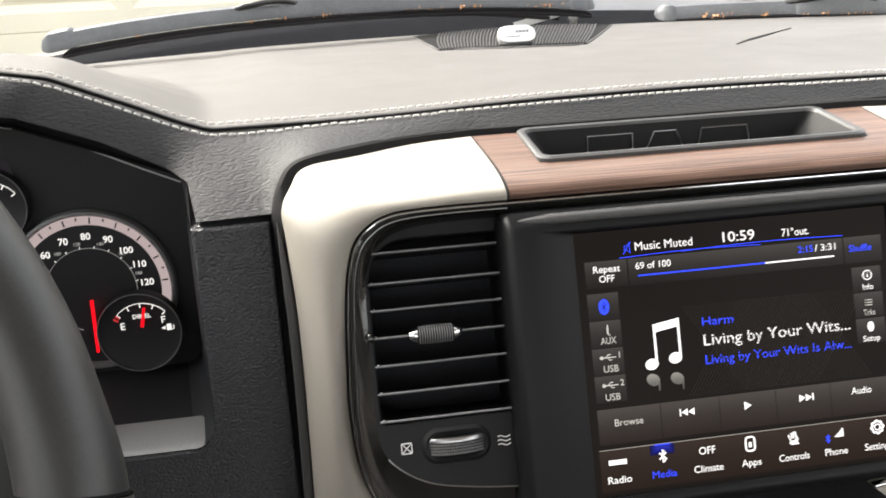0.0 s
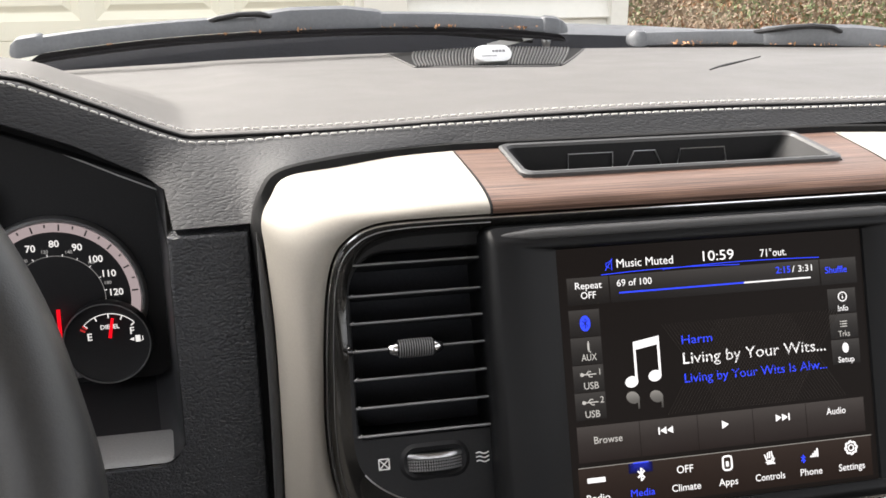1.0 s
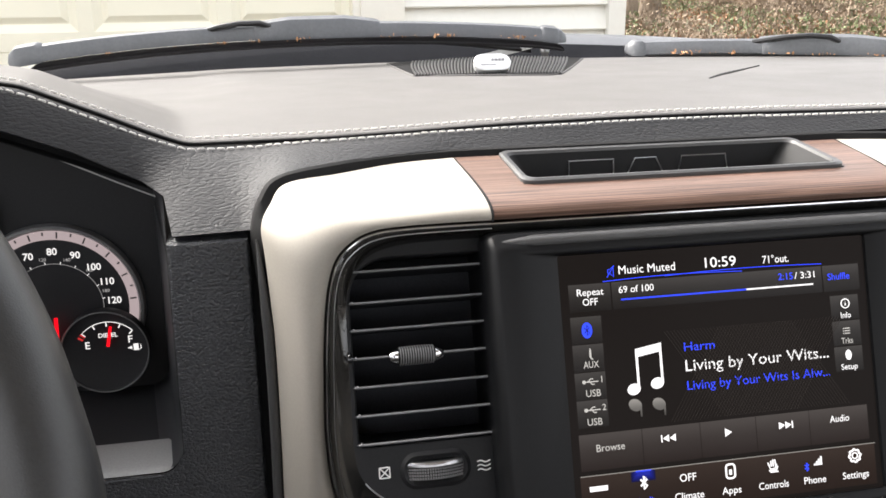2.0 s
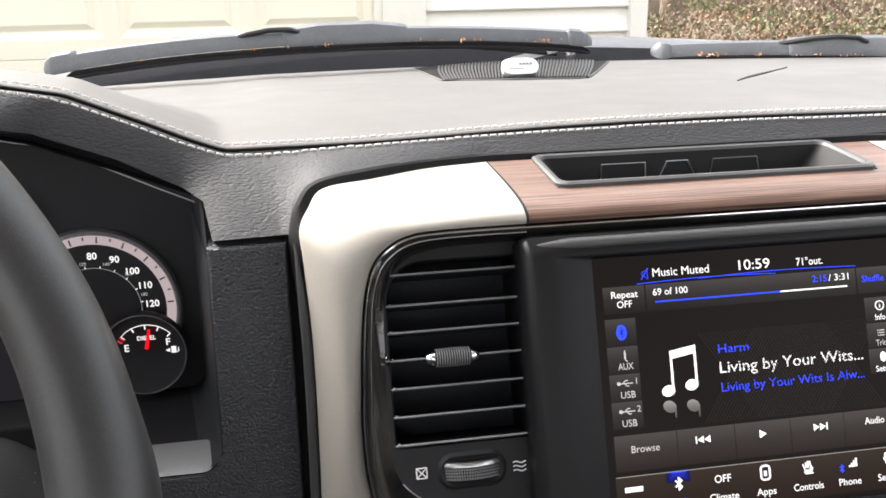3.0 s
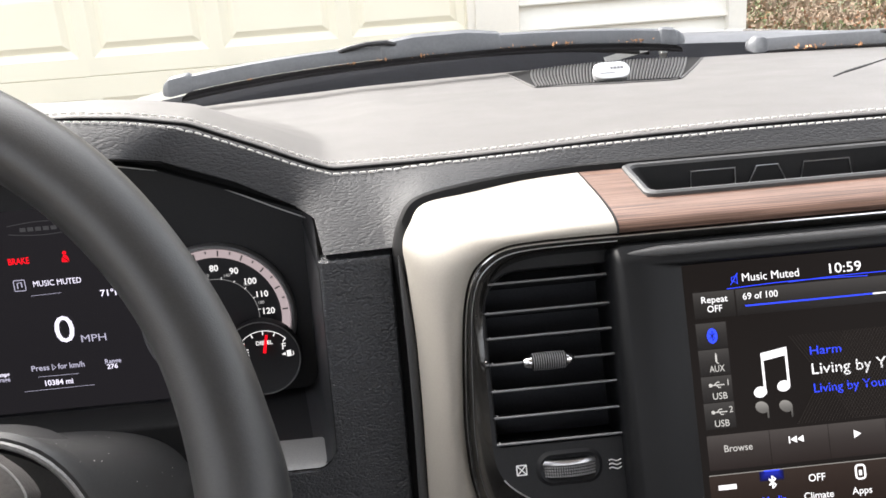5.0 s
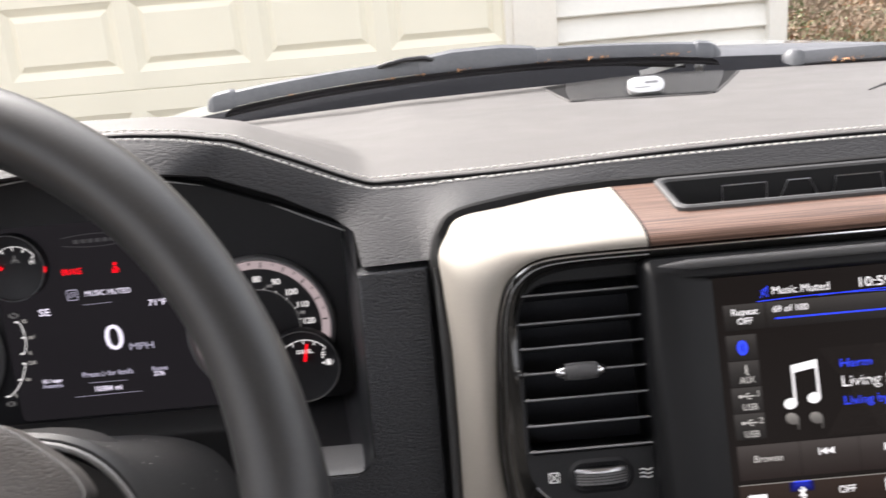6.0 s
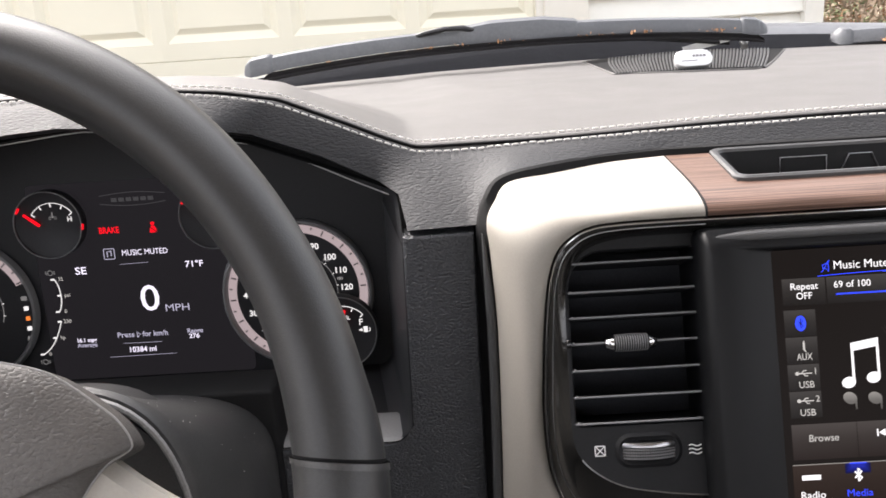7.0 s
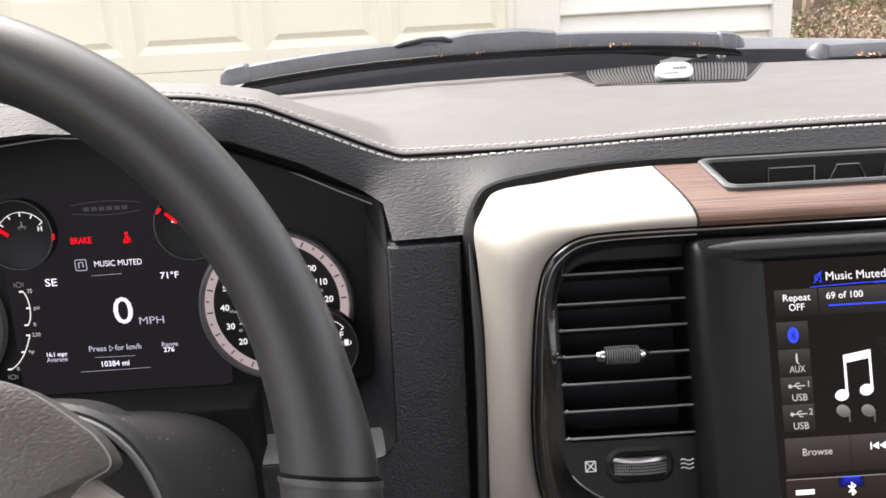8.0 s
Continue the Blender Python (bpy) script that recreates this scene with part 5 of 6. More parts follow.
def cluster():
    t = thing("instrument_cluster", DRV, 0.16, -0.12, "dark lit instrument cluster in a deep hooded recess", "instrument cluster")
    rim = [(-0.2066, 0.0205, 0), (-0.2084, 0.0310, 0.4), (-0.2115, 0.0385, 0.8), (-0.2590, 0.0558, 1), (-0.3040, 0.0734, 1), (-0.340, 0.0815, 1), (-0.380, 0.0862, 1), (DRV, 0.0885, 1)]
    rim += [(2 * DRV - u, v, w) for u, v, w in rim[::-1][1:]]
    low = [(-0.2092 - 0.013 * (1 - math.cos(a)), -0.1068 - 0.013 * math.sin(a), 0) for a in (math.pi / 2 * k / 7 for k in range(8))]
    rim += [(2 * DRV - u, v, w) for u, v, w in low] + low[::-1]
    def ring(y, k, top, dz=0.0):
        side = 1.002 - 0.097 * min(max((y - 0.0565) / 0.1215, 0), 1)  # the side walls draw in towards the gauges
        return [(DRV + (u - DRV) * (k if w == 1 else side), y + (top - y) * w, ((v + 0.015) * k - 0.015 if v > -0.015 else v) + dz * w) for u, v, w in rim]
    rows = [ring(0.0635, 1.012, 0.117, 0.0110), ring(0.0625, 1.008, 0.1145, 0.0065), ring(0.062, 1.006, 0.112), ring(0.0575, 0.999, 0.1075), ring(0.0565, 0.992, 0.107), ring(0.060, 0.985, 0.110), ring(0.085, 0.975, 0.116), ring(0.12, 0.962, 0.130), ring(0.178, 0.915, 0.178)]
    groove = [(-0.2160, 0.0305), (-0.2378, 0.0408), (-0.2722, 0.0580), (-0.2958, 0.0688), (-0.3100, 0.0714), (-0.3500, 0.0790), (-0.3950, 0.0838), (DRV, 0.0850)]
    b = grid(rows[:6], True)
    bmesh.ops.recalc_face_normals(b, faces=b.faces)
    part("hood_lip", b, LIP, t, "dull black recess lip")
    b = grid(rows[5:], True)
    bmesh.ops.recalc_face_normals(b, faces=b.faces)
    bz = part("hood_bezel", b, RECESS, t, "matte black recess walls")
    # side wall laid over in lighter recess plastic, for the light reaching it
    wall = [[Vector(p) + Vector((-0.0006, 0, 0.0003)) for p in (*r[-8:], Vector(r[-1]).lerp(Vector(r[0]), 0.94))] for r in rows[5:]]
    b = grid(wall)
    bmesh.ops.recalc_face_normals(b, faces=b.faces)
    part("side_wall", b, SIDE_LIT, bz, "satin side wall, lightened for the light it gets")
    part("top_groove", tube([(u, 0.1168, v) for u, v in groove] + [(2 * DRV - u, 0.1168, v) for u, v in groove[-2::-1]], 0.0005, 6), PALE_EDGE, bz, "fine pale parting line")
    # sill along the foot of the recess, its pale colour standing in for reflected light
    b = bmesh.new()
    rows = []
    for k in range(25):
        u = -0.6095 + 0.397 * k / 24
        rows.append([(u, 0.0570, -0.1205), (u, 0.0600, -0.1185), (u, 0.064, -0.1178), (u, 0.090, -0.1172), (u, 0.094, -0.1180), (u, 0.0955, -0.122)])
    grid(rows, bm=b)
    bmesh.ops.recalc_face_normals(b, faces=b.faces)
    part("sill", b, SILL_LIT, t, "plastic sill, pale grey for the light it reflects")
    face = [(-0.226, -0.122), (-0.226, 0.032), (-0.264, 0.0535), (-0.315, 0.0715), (-0.36, 0.0765), (DRV, 0.0790)]
    face += [(2 * DRV - u, v) for u, v in face[::-1][1:]]
    part("face_plate", prism(face, -0.006, -0.002, MC), FACE, t, "black gauge plate")

    def ticks(parent, cu, cv, r0, r1, a0, a1, n, mat, width=0.0006, w=0.002, name="ticks", long_every=0, r_long=0.0):
        b = bmesh.new()
        for k in range(n + 1):
            a = radians(a0 + (a1 - a0) * k / n)
            rr = r_long if long_every and k % long_every == 0 else r0
            d, s = Vector((math.cos(a), math.sin(a))), Vector((-math.sin(a), math.cos(a))) * width
            c = Vector((cu, cv))
            q = [c + d * rr - s, c + d * r1 - s, c + d * r1 + s, c + d * rr + s]
            prism([tuple(p) for p in q], w - 0.0003, w, MC, bm=b)
        return part(name, b, mat, parent, smooth=0)

    def big_gauge(name, cu, cv, numerals, needle, label, start=-70, prints=()):
        g = part(name, prism(disc(cu, cv, 0.0540, 64), -0.002, 0.0008, MC), FACE, t, label)
        part("chrome_ring", lathe([(0.0530, 0.0), (0.0535, 0.004), (0.0548, 0.0066), (0.0566, 0.0058), (0.0578, 0.0)], MC @ Matrix.Translation((cu, cv, 0)), 72), RINGGREY, g, "satin grey ring")
        part("lit_band", band(cu, cv, 0.0468, 0.0531, start, 250, 0.0008, 0.0016, MC, 72), RING_PINK, g, "pale pink backlit band")
        ticks(g, cu, cv, 0.0500, 0.0520, 3.5, 243.5, 24, FACE, 0.00048, 0.0020, "band_ticks", 2, 0.0478)
        part("inner_arc", band(cu, cv, 0.0300, 0.0304, -20, 250, 0.0008, 0.0014, MC, 60), DIAL_DIM, g)
        ticks(g, cu, cv, 0.0300, 0.0318, -10, 240, 14, DIAL_WHITE, 0.00025, 0.0014, "inner_ticks")
        for text, a in numerals:
            r = 0.0385 if len(text) < 3 else 0.0372
            part("numeral", words(text, 0.0066, cu + r * math.cos(radians(a)), cv + r * math.sin(radians(a)), 0.0016, MC, thick=0.00012), DIAL_WHITE, g, smooth=0)
        for text, a in prints:
            part("small_print", words(text, 0.0033, cu + 0.0338 * math.cos(radians(a)), cv + 0.0338 * math.sin(radians(a)), 0.0014, MC, thick=0.00004), DIAL_PRINT, g, smooth=0)
        if needle is not None:
            a = radians(needle)
            d, s = Vector((math.cos(a), math.sin(a))), Vector((-math.sin(a), math.cos(a))) * 0.0011
            c = Vector((cu, cv)) + Vector((0.0005, 0.0008))
            q = [c + d * 0.006 - s, c + d * 0.044 - s * 0.8, c + d * 0.044 + s * 0.8, c + d * 0.006 + s]
            part("needle", prism([tuple(p) for p in q], 0.008, 0.0092, MC), LAMP_RED, g, "glowing red needle")
        return g

    big_gauge("speedometer", -0.2970, -0.0578, [("10", 246), ("20", 224), ("30", 202), ("40", 180), ("50", 157), ("60", 134), ("70", 111), ("80", 88), ("90", 66), ("100", 45), ("110", 25), ("120", 3.5)], 268,
              "round speedometer with white numerals", prints=[("20", 239), ("40", 212), ("60", 185), ("80", 157), ("100", 124), ("120", 99), ("140", 73), ("160", 46), ("180", 16)])
    big_gauge("tachometer", -0.5540, -0.0570, [("1", 215), ("2", 170), ("3", 125), ("4", 75), ("5", 40)], None, "round tachometer with white numerals", 22)

    def small_gauge(name, cu, cv, r, w, labels, needle, label, arc=(35, 145), shift=0.0, radius=0.70, drop=0.08):
        g = part(name, lathe([(0.0, 0.003), (r * 0.93, 0.003), (r * 0.95, 0.0034), (r * 0.955, 0.0045), (r * 0.985, 0.005), (r, 0.004), (r, -0.004)], MC @ Matrix.Translation((cu, cv, w)), 56), FACE, t, label)
        part("edge_ring", lathe([(r * 0.957, 0.0046), (r * 0.965, 0.0057), (r * 0.982, 0.0057), (r * 0.990, 0.0046)], MC @ Matrix.Translation((cu, cv, w)), 56), RINGGREY, g)
        rr = r * radius
        au = cu + shift * r
        part("arc", band(au, cv - r * drop, rr, rr + 0.0004, *arc, w + 0.003, w + 0.0036, MC, 30), DIAL_WHITE, g)
        ticks(g, au, cv - r * drop, rr - 0.0028, rr, arc[0], arc[1], 4, DIAL_WHITE, 0.0004, w + 0.0037)
        for text, du, dv, size in labels:
            part("letter", words(text, size, cu + du, cv + dv, w + 0.0037, MC, thick=0.00008), DIAL_WHITE, g, smooth=0)
        # only the outer end of the needle shows beyond its dark hub
        p0, p1 = (Vector((cu + r * x, cv + r * y)) for x, y in needle)
        d = (p1 - p0).normalized()
        s = Vector((-d.y, d.x)) * 0.00105
        q = [p0 - s, p1 - s * 0.8, p1 + s * 0.8, p0 + s]
        part("needle", prism([tuple(p) for p in q], w + 0.005, w + 0.006, MC), LAMP_RED, g, "glowing red needle")
        return g

    fg = small_gauge("fuel_gauge", -0.2660, -0.0864, 0.0287, 0.014, [("E", -0.0109, 0.0050, 0.0070), ("F", 0.0165, 0.0074, 0.0070), ("DIESEL", 0.0026, 0.0114, 0.0042)], ((0.08, 0.15), (0.18, 0.62)), "round fuel gauge overlapping the speedometer", (42, 138), 0.08, 0.75, 0.04)
    b = box(-0.2478, -0.2447, -0.0869, -0.0824, 0.0172, 0.0177, m=MC)
    tube([MC @ Vector(p) for p in ((-0.2443, -0.0863, 0.0176), (-0.2429, -0.0858, 0.0176), (-0.2432, -0.0832, 0.0176))], 0.0003, 5, bm=b)
    prism([(-0.2515, -0.0849), (-0.2488, -0.0861), (-0.2488, -0.0837)], 0.0172, 0.0177, MC, bm=b)
    part("pump_sign", b, DIAL_WHITE, fg, smooth=0)
    ticks(fg, -0.2637, -0.0875, 0.0186, 0.0222, 140, 147, 1, DIM_RED, 0.0006, 0.0178, "low_mark")
    def pilot(u, v, turn):
        """Short lit bar at a gauge's edge."""
        c, s = math.cos(radians(turn)), math.sin(radians(turn))
        return prism([(u + x * c - y * s, v + x * s + y * c) for x, y in rrect(-0.0023, -0.0009, 0.0023, 0.0009, 0.0006, 3)], 0.008, 0.009, MC)
    tg = small_gauge("temperature_gauge", -0.4755, 0.0072, 0.0258, 0.004, [("H", 0.0165, 0.0035, 0.0052)], ((-0.22, 0.0), (-0.64, 0.34)), "round temperature gauge with a red needle", (34, 146), 0.14)
    for u, v in ((-0.4967, 0.0190), (-0.4503, 0.0045)):
        part("pilot_lamp", pilot(u, v, 55 if v > 0.01 else 80), LAMP_RED, tg)
    # small thermometer sign under the scale
    b = box(-0.4719, -0.4711, 0.0128, 0.0168, 0.0075, 0.0078, m=MC)
    prism(disc(-0.4715, 0.0132, 0.0010, 10), 0.0075, 0.0078, MC, bm=b)
    for v in (0.0112, 0.0126):
        box(-0.4745, -0.4727, v, v + 0.0005, 0.0075, 0.0078, m=MC, bm=b)
        box(-0.4703, -0.4685, v, v + 0.0005, 0.0075, 0.0078, m=MC, bm=b)
    part("thermometer_sign", b, DIAL_DIM, tg, smooth=0)
    og = small_gauge("oil_gauge", -0.3525, 0.0072, 0.0258, 0.004, [("L", -0.0118, 0.0042, 0.0052)], ((-0.32, 0.10), (-0.63, 0.38)), "round oil gauge with a red needle", (34, 146), 0.14)
    part("pilot_lamp", pilot(-0.3734, 0.0188, 48), LAMP_RED, og)
    # centre display
    d = part("driver_display", prism(rrect(-0.4930, -0.1180, -0.3360, 0.0360, 0.004, 4), -0.003, -0.0012, MC), DISPLAY_GREY, t, "dark grey lit driver display")
    def text(name, s, size, u, v, mat, width=None):
        return part(name, words(s, size, u, v, 0.0009, MC, "CENTER", width, thick=0.00009), mat, d, smooth=0)
    text("speed_text", "0", 0.0290, -0.4105, -0.0562, CLUSTER_WHITE, 0.0142)
    text("unit_text", "MPH", 0.0080, -0.3905, -0.0640, CLUSTER_GREY, 0.0182)
    text("message_text", "MUSIC MUTED", 0.0062, -0.4095, -0.0190, CLUSTER_WHITE, 0.0345)
    text("outside_text", "71\u00b0F", 0.0068, -0.3735, -0.0305, CLUSTER_WHITE, 0.0135)
    text("heading_text", "SE", 0.0080, -0.4600, -0.0310, CLUSTER_WHITE, 0.0086)
    text("hint_text", "Press", 0.0060, -0.4332, -0.0835, CLUSTER_GREY, 0.0130)
    text("hint_text", "for km/h", 0.0060, -0.4103, -0.0835, CLUSTER_GREY, 0.0196)
    text("range_text", "Range", 0.0050, -0.3795, -0.0832, CLUSTER_GREY, 0.0120)
    text("range_value", "276", 0.0050, -0.3805, -0.0874, CLUSTER_WHITE, 0.0080)
    text("odometer_text", "10384 mi", 0.0060, -0.4218, -0.0958, CLUSTER_WHITE, 0.0205)
    text("average_value", "16.1 mpg", 0.0046, -0.4640, -0.0860, CLUSTER_WHITE, 0.0150)
    text("average_text", "Average", 0.0048, -0.4640, -0.0900, CLUSTER_GREY, 0.0155)
    for run in ([(-0.4300, -0.0275), (-0.4080, -0.0270)], [(-0.4360, -0.0902), (-0.4060, -0.0904)], [(-0.4480, -0.1008), (-0.3960, -0.1004)]):
        part("rule", tube([MC @ Vector((u, v, 0.0008)) for u, v in run], 0.00014, 5), CLUSTER_GREY, d)
    part("hint_mark", tube([MC @ Vector((u, v, 0.0008)) for u, v in ((-0.4243, -0.0858), (-0.4243, -0.0814), (-0.4218, -0.0836), (-0.4243, -0.0858))], 0.0003, 5), CLUSTER_GREY, d)
    b = bmesh.new()
    tube([MC @ Vector((u, v, 0.0008)) for u, v in rrect(-0.4405, -0.0230, -0.4325, -0.0150, 0.0006, 2)], 0.0003, 5, closed=True, bm=b)
    tube([MC @ Vector((u, v, 0.0008)) for u, v in ((-0.4380, -0.0212), (-0.4380, -0.0172), (-0.4350, -0.0168), (-0.4350, -0.0205))], 0.0004, 5, bm=b)
    part("message_sign", b, CLUSTER_GREY, d)
    part("brake_lamp", words("BRAKE", 0.0066, -0.4340, -0.0010, 0.0009, MC, "CENTER", 0.0150, thick=0.0001), LAMP_RED, t, "lit red brake warning", smooth=0)
    b = prism([(-0.4036, -0.0044), (-0.3984, -0.0044), (-0.3988, -0.0014), (-0.4001, 0.0006), (-0.4019, 0.0006), (-0.4032, -0.0014)], 0, 0.0006, MC)
    prism(disc(-0.4010, 0.0024, 0.0013, 14), 0, 0.0006, MC, bm=b)
    c = tube([MC @ Vector(q) for q in ((-0.4034, 0.0000, 0.0009), (-0.4010, -0.0018, 0.0009), (-0.3984, -0.0042, 0.0009))], 0.0004, 5)
    part("belt_strap", c, DEEP, t)
    part("belt_lamp", b, LAMP_RED, t, "lit red seat belt warning", smooth=0)
    # boost and power scales left of the display
    b, c = bmesh.new(), bmesh.new()
    for cv, texts in ((-0.0490, ("35", "psi", "0")), (-0.0825, ("230", "hp", "0"))):
        arcp = [(-0.4810 + 0.0060 * math.cos(radians(62 - 124 * k / 12)) - 0.003 - 0.006 * (0 if cv > -0.06 else k / 12 * 2.9), cv + 0.0145 * math.sin(radians(62 - 124 * k / 12))) for k in range(13)]
        tube([MC @ Vector((*p, 0.001)) for p in arcp], 0.0004, 5, bm=b)
        for k, s in zip((0, 6, 12), texts):
            u, v = arcp[k]
            tube([MC @ Vector((u - 0.0026, v, 0.001)), MC @ Vector((u, v, 0.001))], 0.0007, 5, bm=b)
            words(s, 0.0042, u + 0.0048, v, 0.001, MC, bm=c)
    part("boost_scale", b, DIAL_WHITE, t, "thin white scale")
    part("boost_numbers", c, LCD_GREY, t, smooth=0)
    for u, v in ((-0.4835, -0.0310), (-0.4985, -0.1015)):
        b = tube([MC @ Vector((u + 0.0019 * math.cos(k * 0.4488), v + 0.0019 * math.sin(k * 0.4488), 0.001)) for k in range(14)], 0.0003, 5, closed=True)
        for e in (-0.0032, 0.0032):
            tube([MC @ Vector((u + e, v - 0.0014, 0.001)), MC @ Vector((u + e, v + 0.0014, 0.001))], 0.0003, 5, bm=b)
        part("scale_sign", b, DIAL_DIM, t)
    # gear pilot marks beside the tachometer, one of them lit
    for k, mat in enumerate((DIAL_DIM, DIAL_WHITE, LAMP_AMBER, DIAL_WHITE, DIAL_DIM)):
        v = -0.0495 - 0.0080 * k
        part("gear_mark", prism(rrect(-0.5075 + 0.001 * (k - 2) ** 2 * -0.3, v - 0.0016, -0.5045, v + 0.0016, 0.0005, 3), 0.0, 0.0018, MC), mat, t, smooth=0)
    # plain shield of the maker, not lettered
    b = bmesh.new()
    for side in (1, -1):
        tube([MC @ Vector((-0.4130 + 0.0245 * (k / 8 - 1), 0.0222 + side * (0.0030 + 0.0020 * math.sin(math.pi * k / 16)), 0.001)) for k in range(17)], 0.0003, 5, bm=b)
    for k in range(6):
        box(-0.4290 + 0.0055 * k, -0.4250 + 0.0055 * k, 0.0204, 0.0232, 0.0004, 0.0010, m=MC, bm=b)
    part("name_bars", b, NAMEGREY, t, "dim grey bars", smooth=0)


cluster()

# ---- steering wheel and column ----
WT = radians(28)
MW = Matrix.Translation((-0.4130, -0.1710, -0.0100)) @ Matrix(((1, 0, 0, 0), (0, math.sin(WT), -math.cos(WT), 0), (0, math.cos(WT), math.sin(WT), 0), (0, 0, 0, 1)))
WR, WTUBE = 0.1920, 0.0170
SEAM = 4.6  # degrees over the level at which the rim's lower cover begins


def steering_wheel():
    t = thing("steering_wheel", -0.413, -0.15, -0.04, "black leather steering wheel with champagne spokes", "steering wheel")
    def rim(a0, a1, n, k):
        rows = []
        for i in range(n + 1):
            a = radians(a0 + (a1 - a0) * i / n)
            r = WTUBE * k
            c = Vector((WR * math.cos(a), WR * math.sin(a), 0))
            d = Vector((math.cos(a), math.sin(a), 0))
            tang = Vector((-math.sin(a), math.cos(a), 0)) * (-0.20 * math.cos(a))
            slim = 1 - 0.13 * ease((min(math.degrees(a), 180 - math.degrees(a)) - 6) / 22)  # flatter on the inside above the grips
            flat = 1 - 0.11 * ease((math.degrees(a) - 6) / 10) * (1 - ease((math.degrees(a) - 30) / 20))
            rows.append([c + (d + tang) * (r * math.cos(q) * (slim if math.cos(q) < 0 else flat)) + Vector((0, 0, 1.08 * r * math.sin(q))) for q in (2 * math.pi * j / 28 for j in range(28))])
        b = grid(rows, True)
        bmesh.ops.recalc_face_normals(b, faces=b.faces)
        bmesh.ops.transform(b, matrix=MW, verts=b.verts)
        return b
    part("rim", rim(SEAM + 0.55, 179.45 - SEAM, 120, 1.0), WHEEL, t, "smooth black leather upper rim")
    part("lower_rim", rim(180.3 - SEAM, 359.7 + SEAM, 120, 1.045), WHEEL, t, "black leather lower rim")
    for a in (SEAM, 180 - SEAM):
        up = 1 if a < 90 else -1
        # bead leather is lighter than the rim's, to carry its highlight
        part("rim_seam", rim(a - 0.35 - 0.2 * up, a + 0.35 - 0.2 * up, 6, 1.07), STITCHED, t, "raised seam bead, lightened for its highlight")
        part("seam_groove", rim(a + 0.20 * up, a + 1.0 * up, 2, 0.99), LIP, t)
    # airbag cover: a soft dome
    half = [(0.0, 0.068), (0.040, 0.0645), (0.064, 0.059), (0.0855, 0.0530), (0.106, 0.0390), (0.1128, 0.0326), (0.1163, 0.0268), (0.1158, 0.0240), (0.1125, 0.0220), (0.1070, 0.0188), (0.1000, 0.0100), (0.093, -0.005), (0.084, -0.035), (0.060, -0.080), (0.0, -0.100)]
    ol = half + [(-u, v) for u, v in half[::-1][1:-1]]
    ol = [(p.x, p.y) for p in smooth_path([(*q, 0) for q in ol + ol[:1]], 4)[:-1]]
    rows = []
    for k, w in ((0.985, -0.014), (1.0, 0.0), (0.997, 0.0035), (0.975, 0.0055), (0.90, 0.0080), (0.75, 0.0110), (0.5, 0.0135), (0.2, 0.0145)):
        rows.append([(u * k, (v + 0.02) * k - 0.02, w + 0.004) for u, v in ol])
    b = grid(rows, True)
    cap(b, rows[-1])
    bmesh.ops.remove_doubles(b, verts=b.verts, dist=1e-6)
    bmesh.ops.recalc_face_normals(b, faces=b.faces)
    bmesh.ops.transform(b, matrix=MW, verts=b.verts)
    part("airbag_cover", b, AIRBAG, t, "dark grained airbag cover")
    part("cover_edge", tube([MW @ Vector((u * 0.999, (v + 0.02) * 0.999 - 0.02, 0.0068)) for u, v in ol], 0.0005, 6, closed=True), BEAD, t, "thin pale edge of the cover")
    # spokes: bowed satin plates from the hub to the rim
    for s in (1, -1):
        rows = []
        for k in range(17):
            q = k / 16
            u = 0.060 + (WR - 0.062) * q
            top = -0.012 + 0.038 * max(0.0, (0.175 - u) / 0.075) ** 1.6 if u > 0.1 else 0.027
            hw = (top + 0.062 - 0.012 * q) / 2
            cv = top - hw
            w = -0.004 + 0.010 * math.sin(math.pi * q) - 0.006 * q
            rows.append([(s * u, cv + hw * c, w + d) for c, d in ((-1.0, -0.008), (-1.0, -0.001), (-0.85, 0.0035), (0.0, 0.006), (0.85, 0.0035), (1.0, -0.001), (1.0, -0.008))])
        b = grid(rows)
        bmesh.ops.recalc_face_normals(b, faces=b.faces)
        bmesh.ops.transform(b, matrix=MW, verts=b.verts)
        part("spoke", b, SILVER, t, "satin champagne spoke")
    part("hub", lathe([(0.0, -0.055), (0.036, -0.055), (0.046, -0.03), (0.055, 0.002), (0.0, 0.002)], MW @ Matrix.Translation((0, -0.015, 0)), 48), MATTE, t, "black hub behind the cover")
    part("shaft", tube([MW @ Vector((0, -0.02, -0.05)), MW @ Vector((0, -0.02, -0.215))], 0.024, 20), MATTE, t, "dark steering shaft")


steering_wheel()


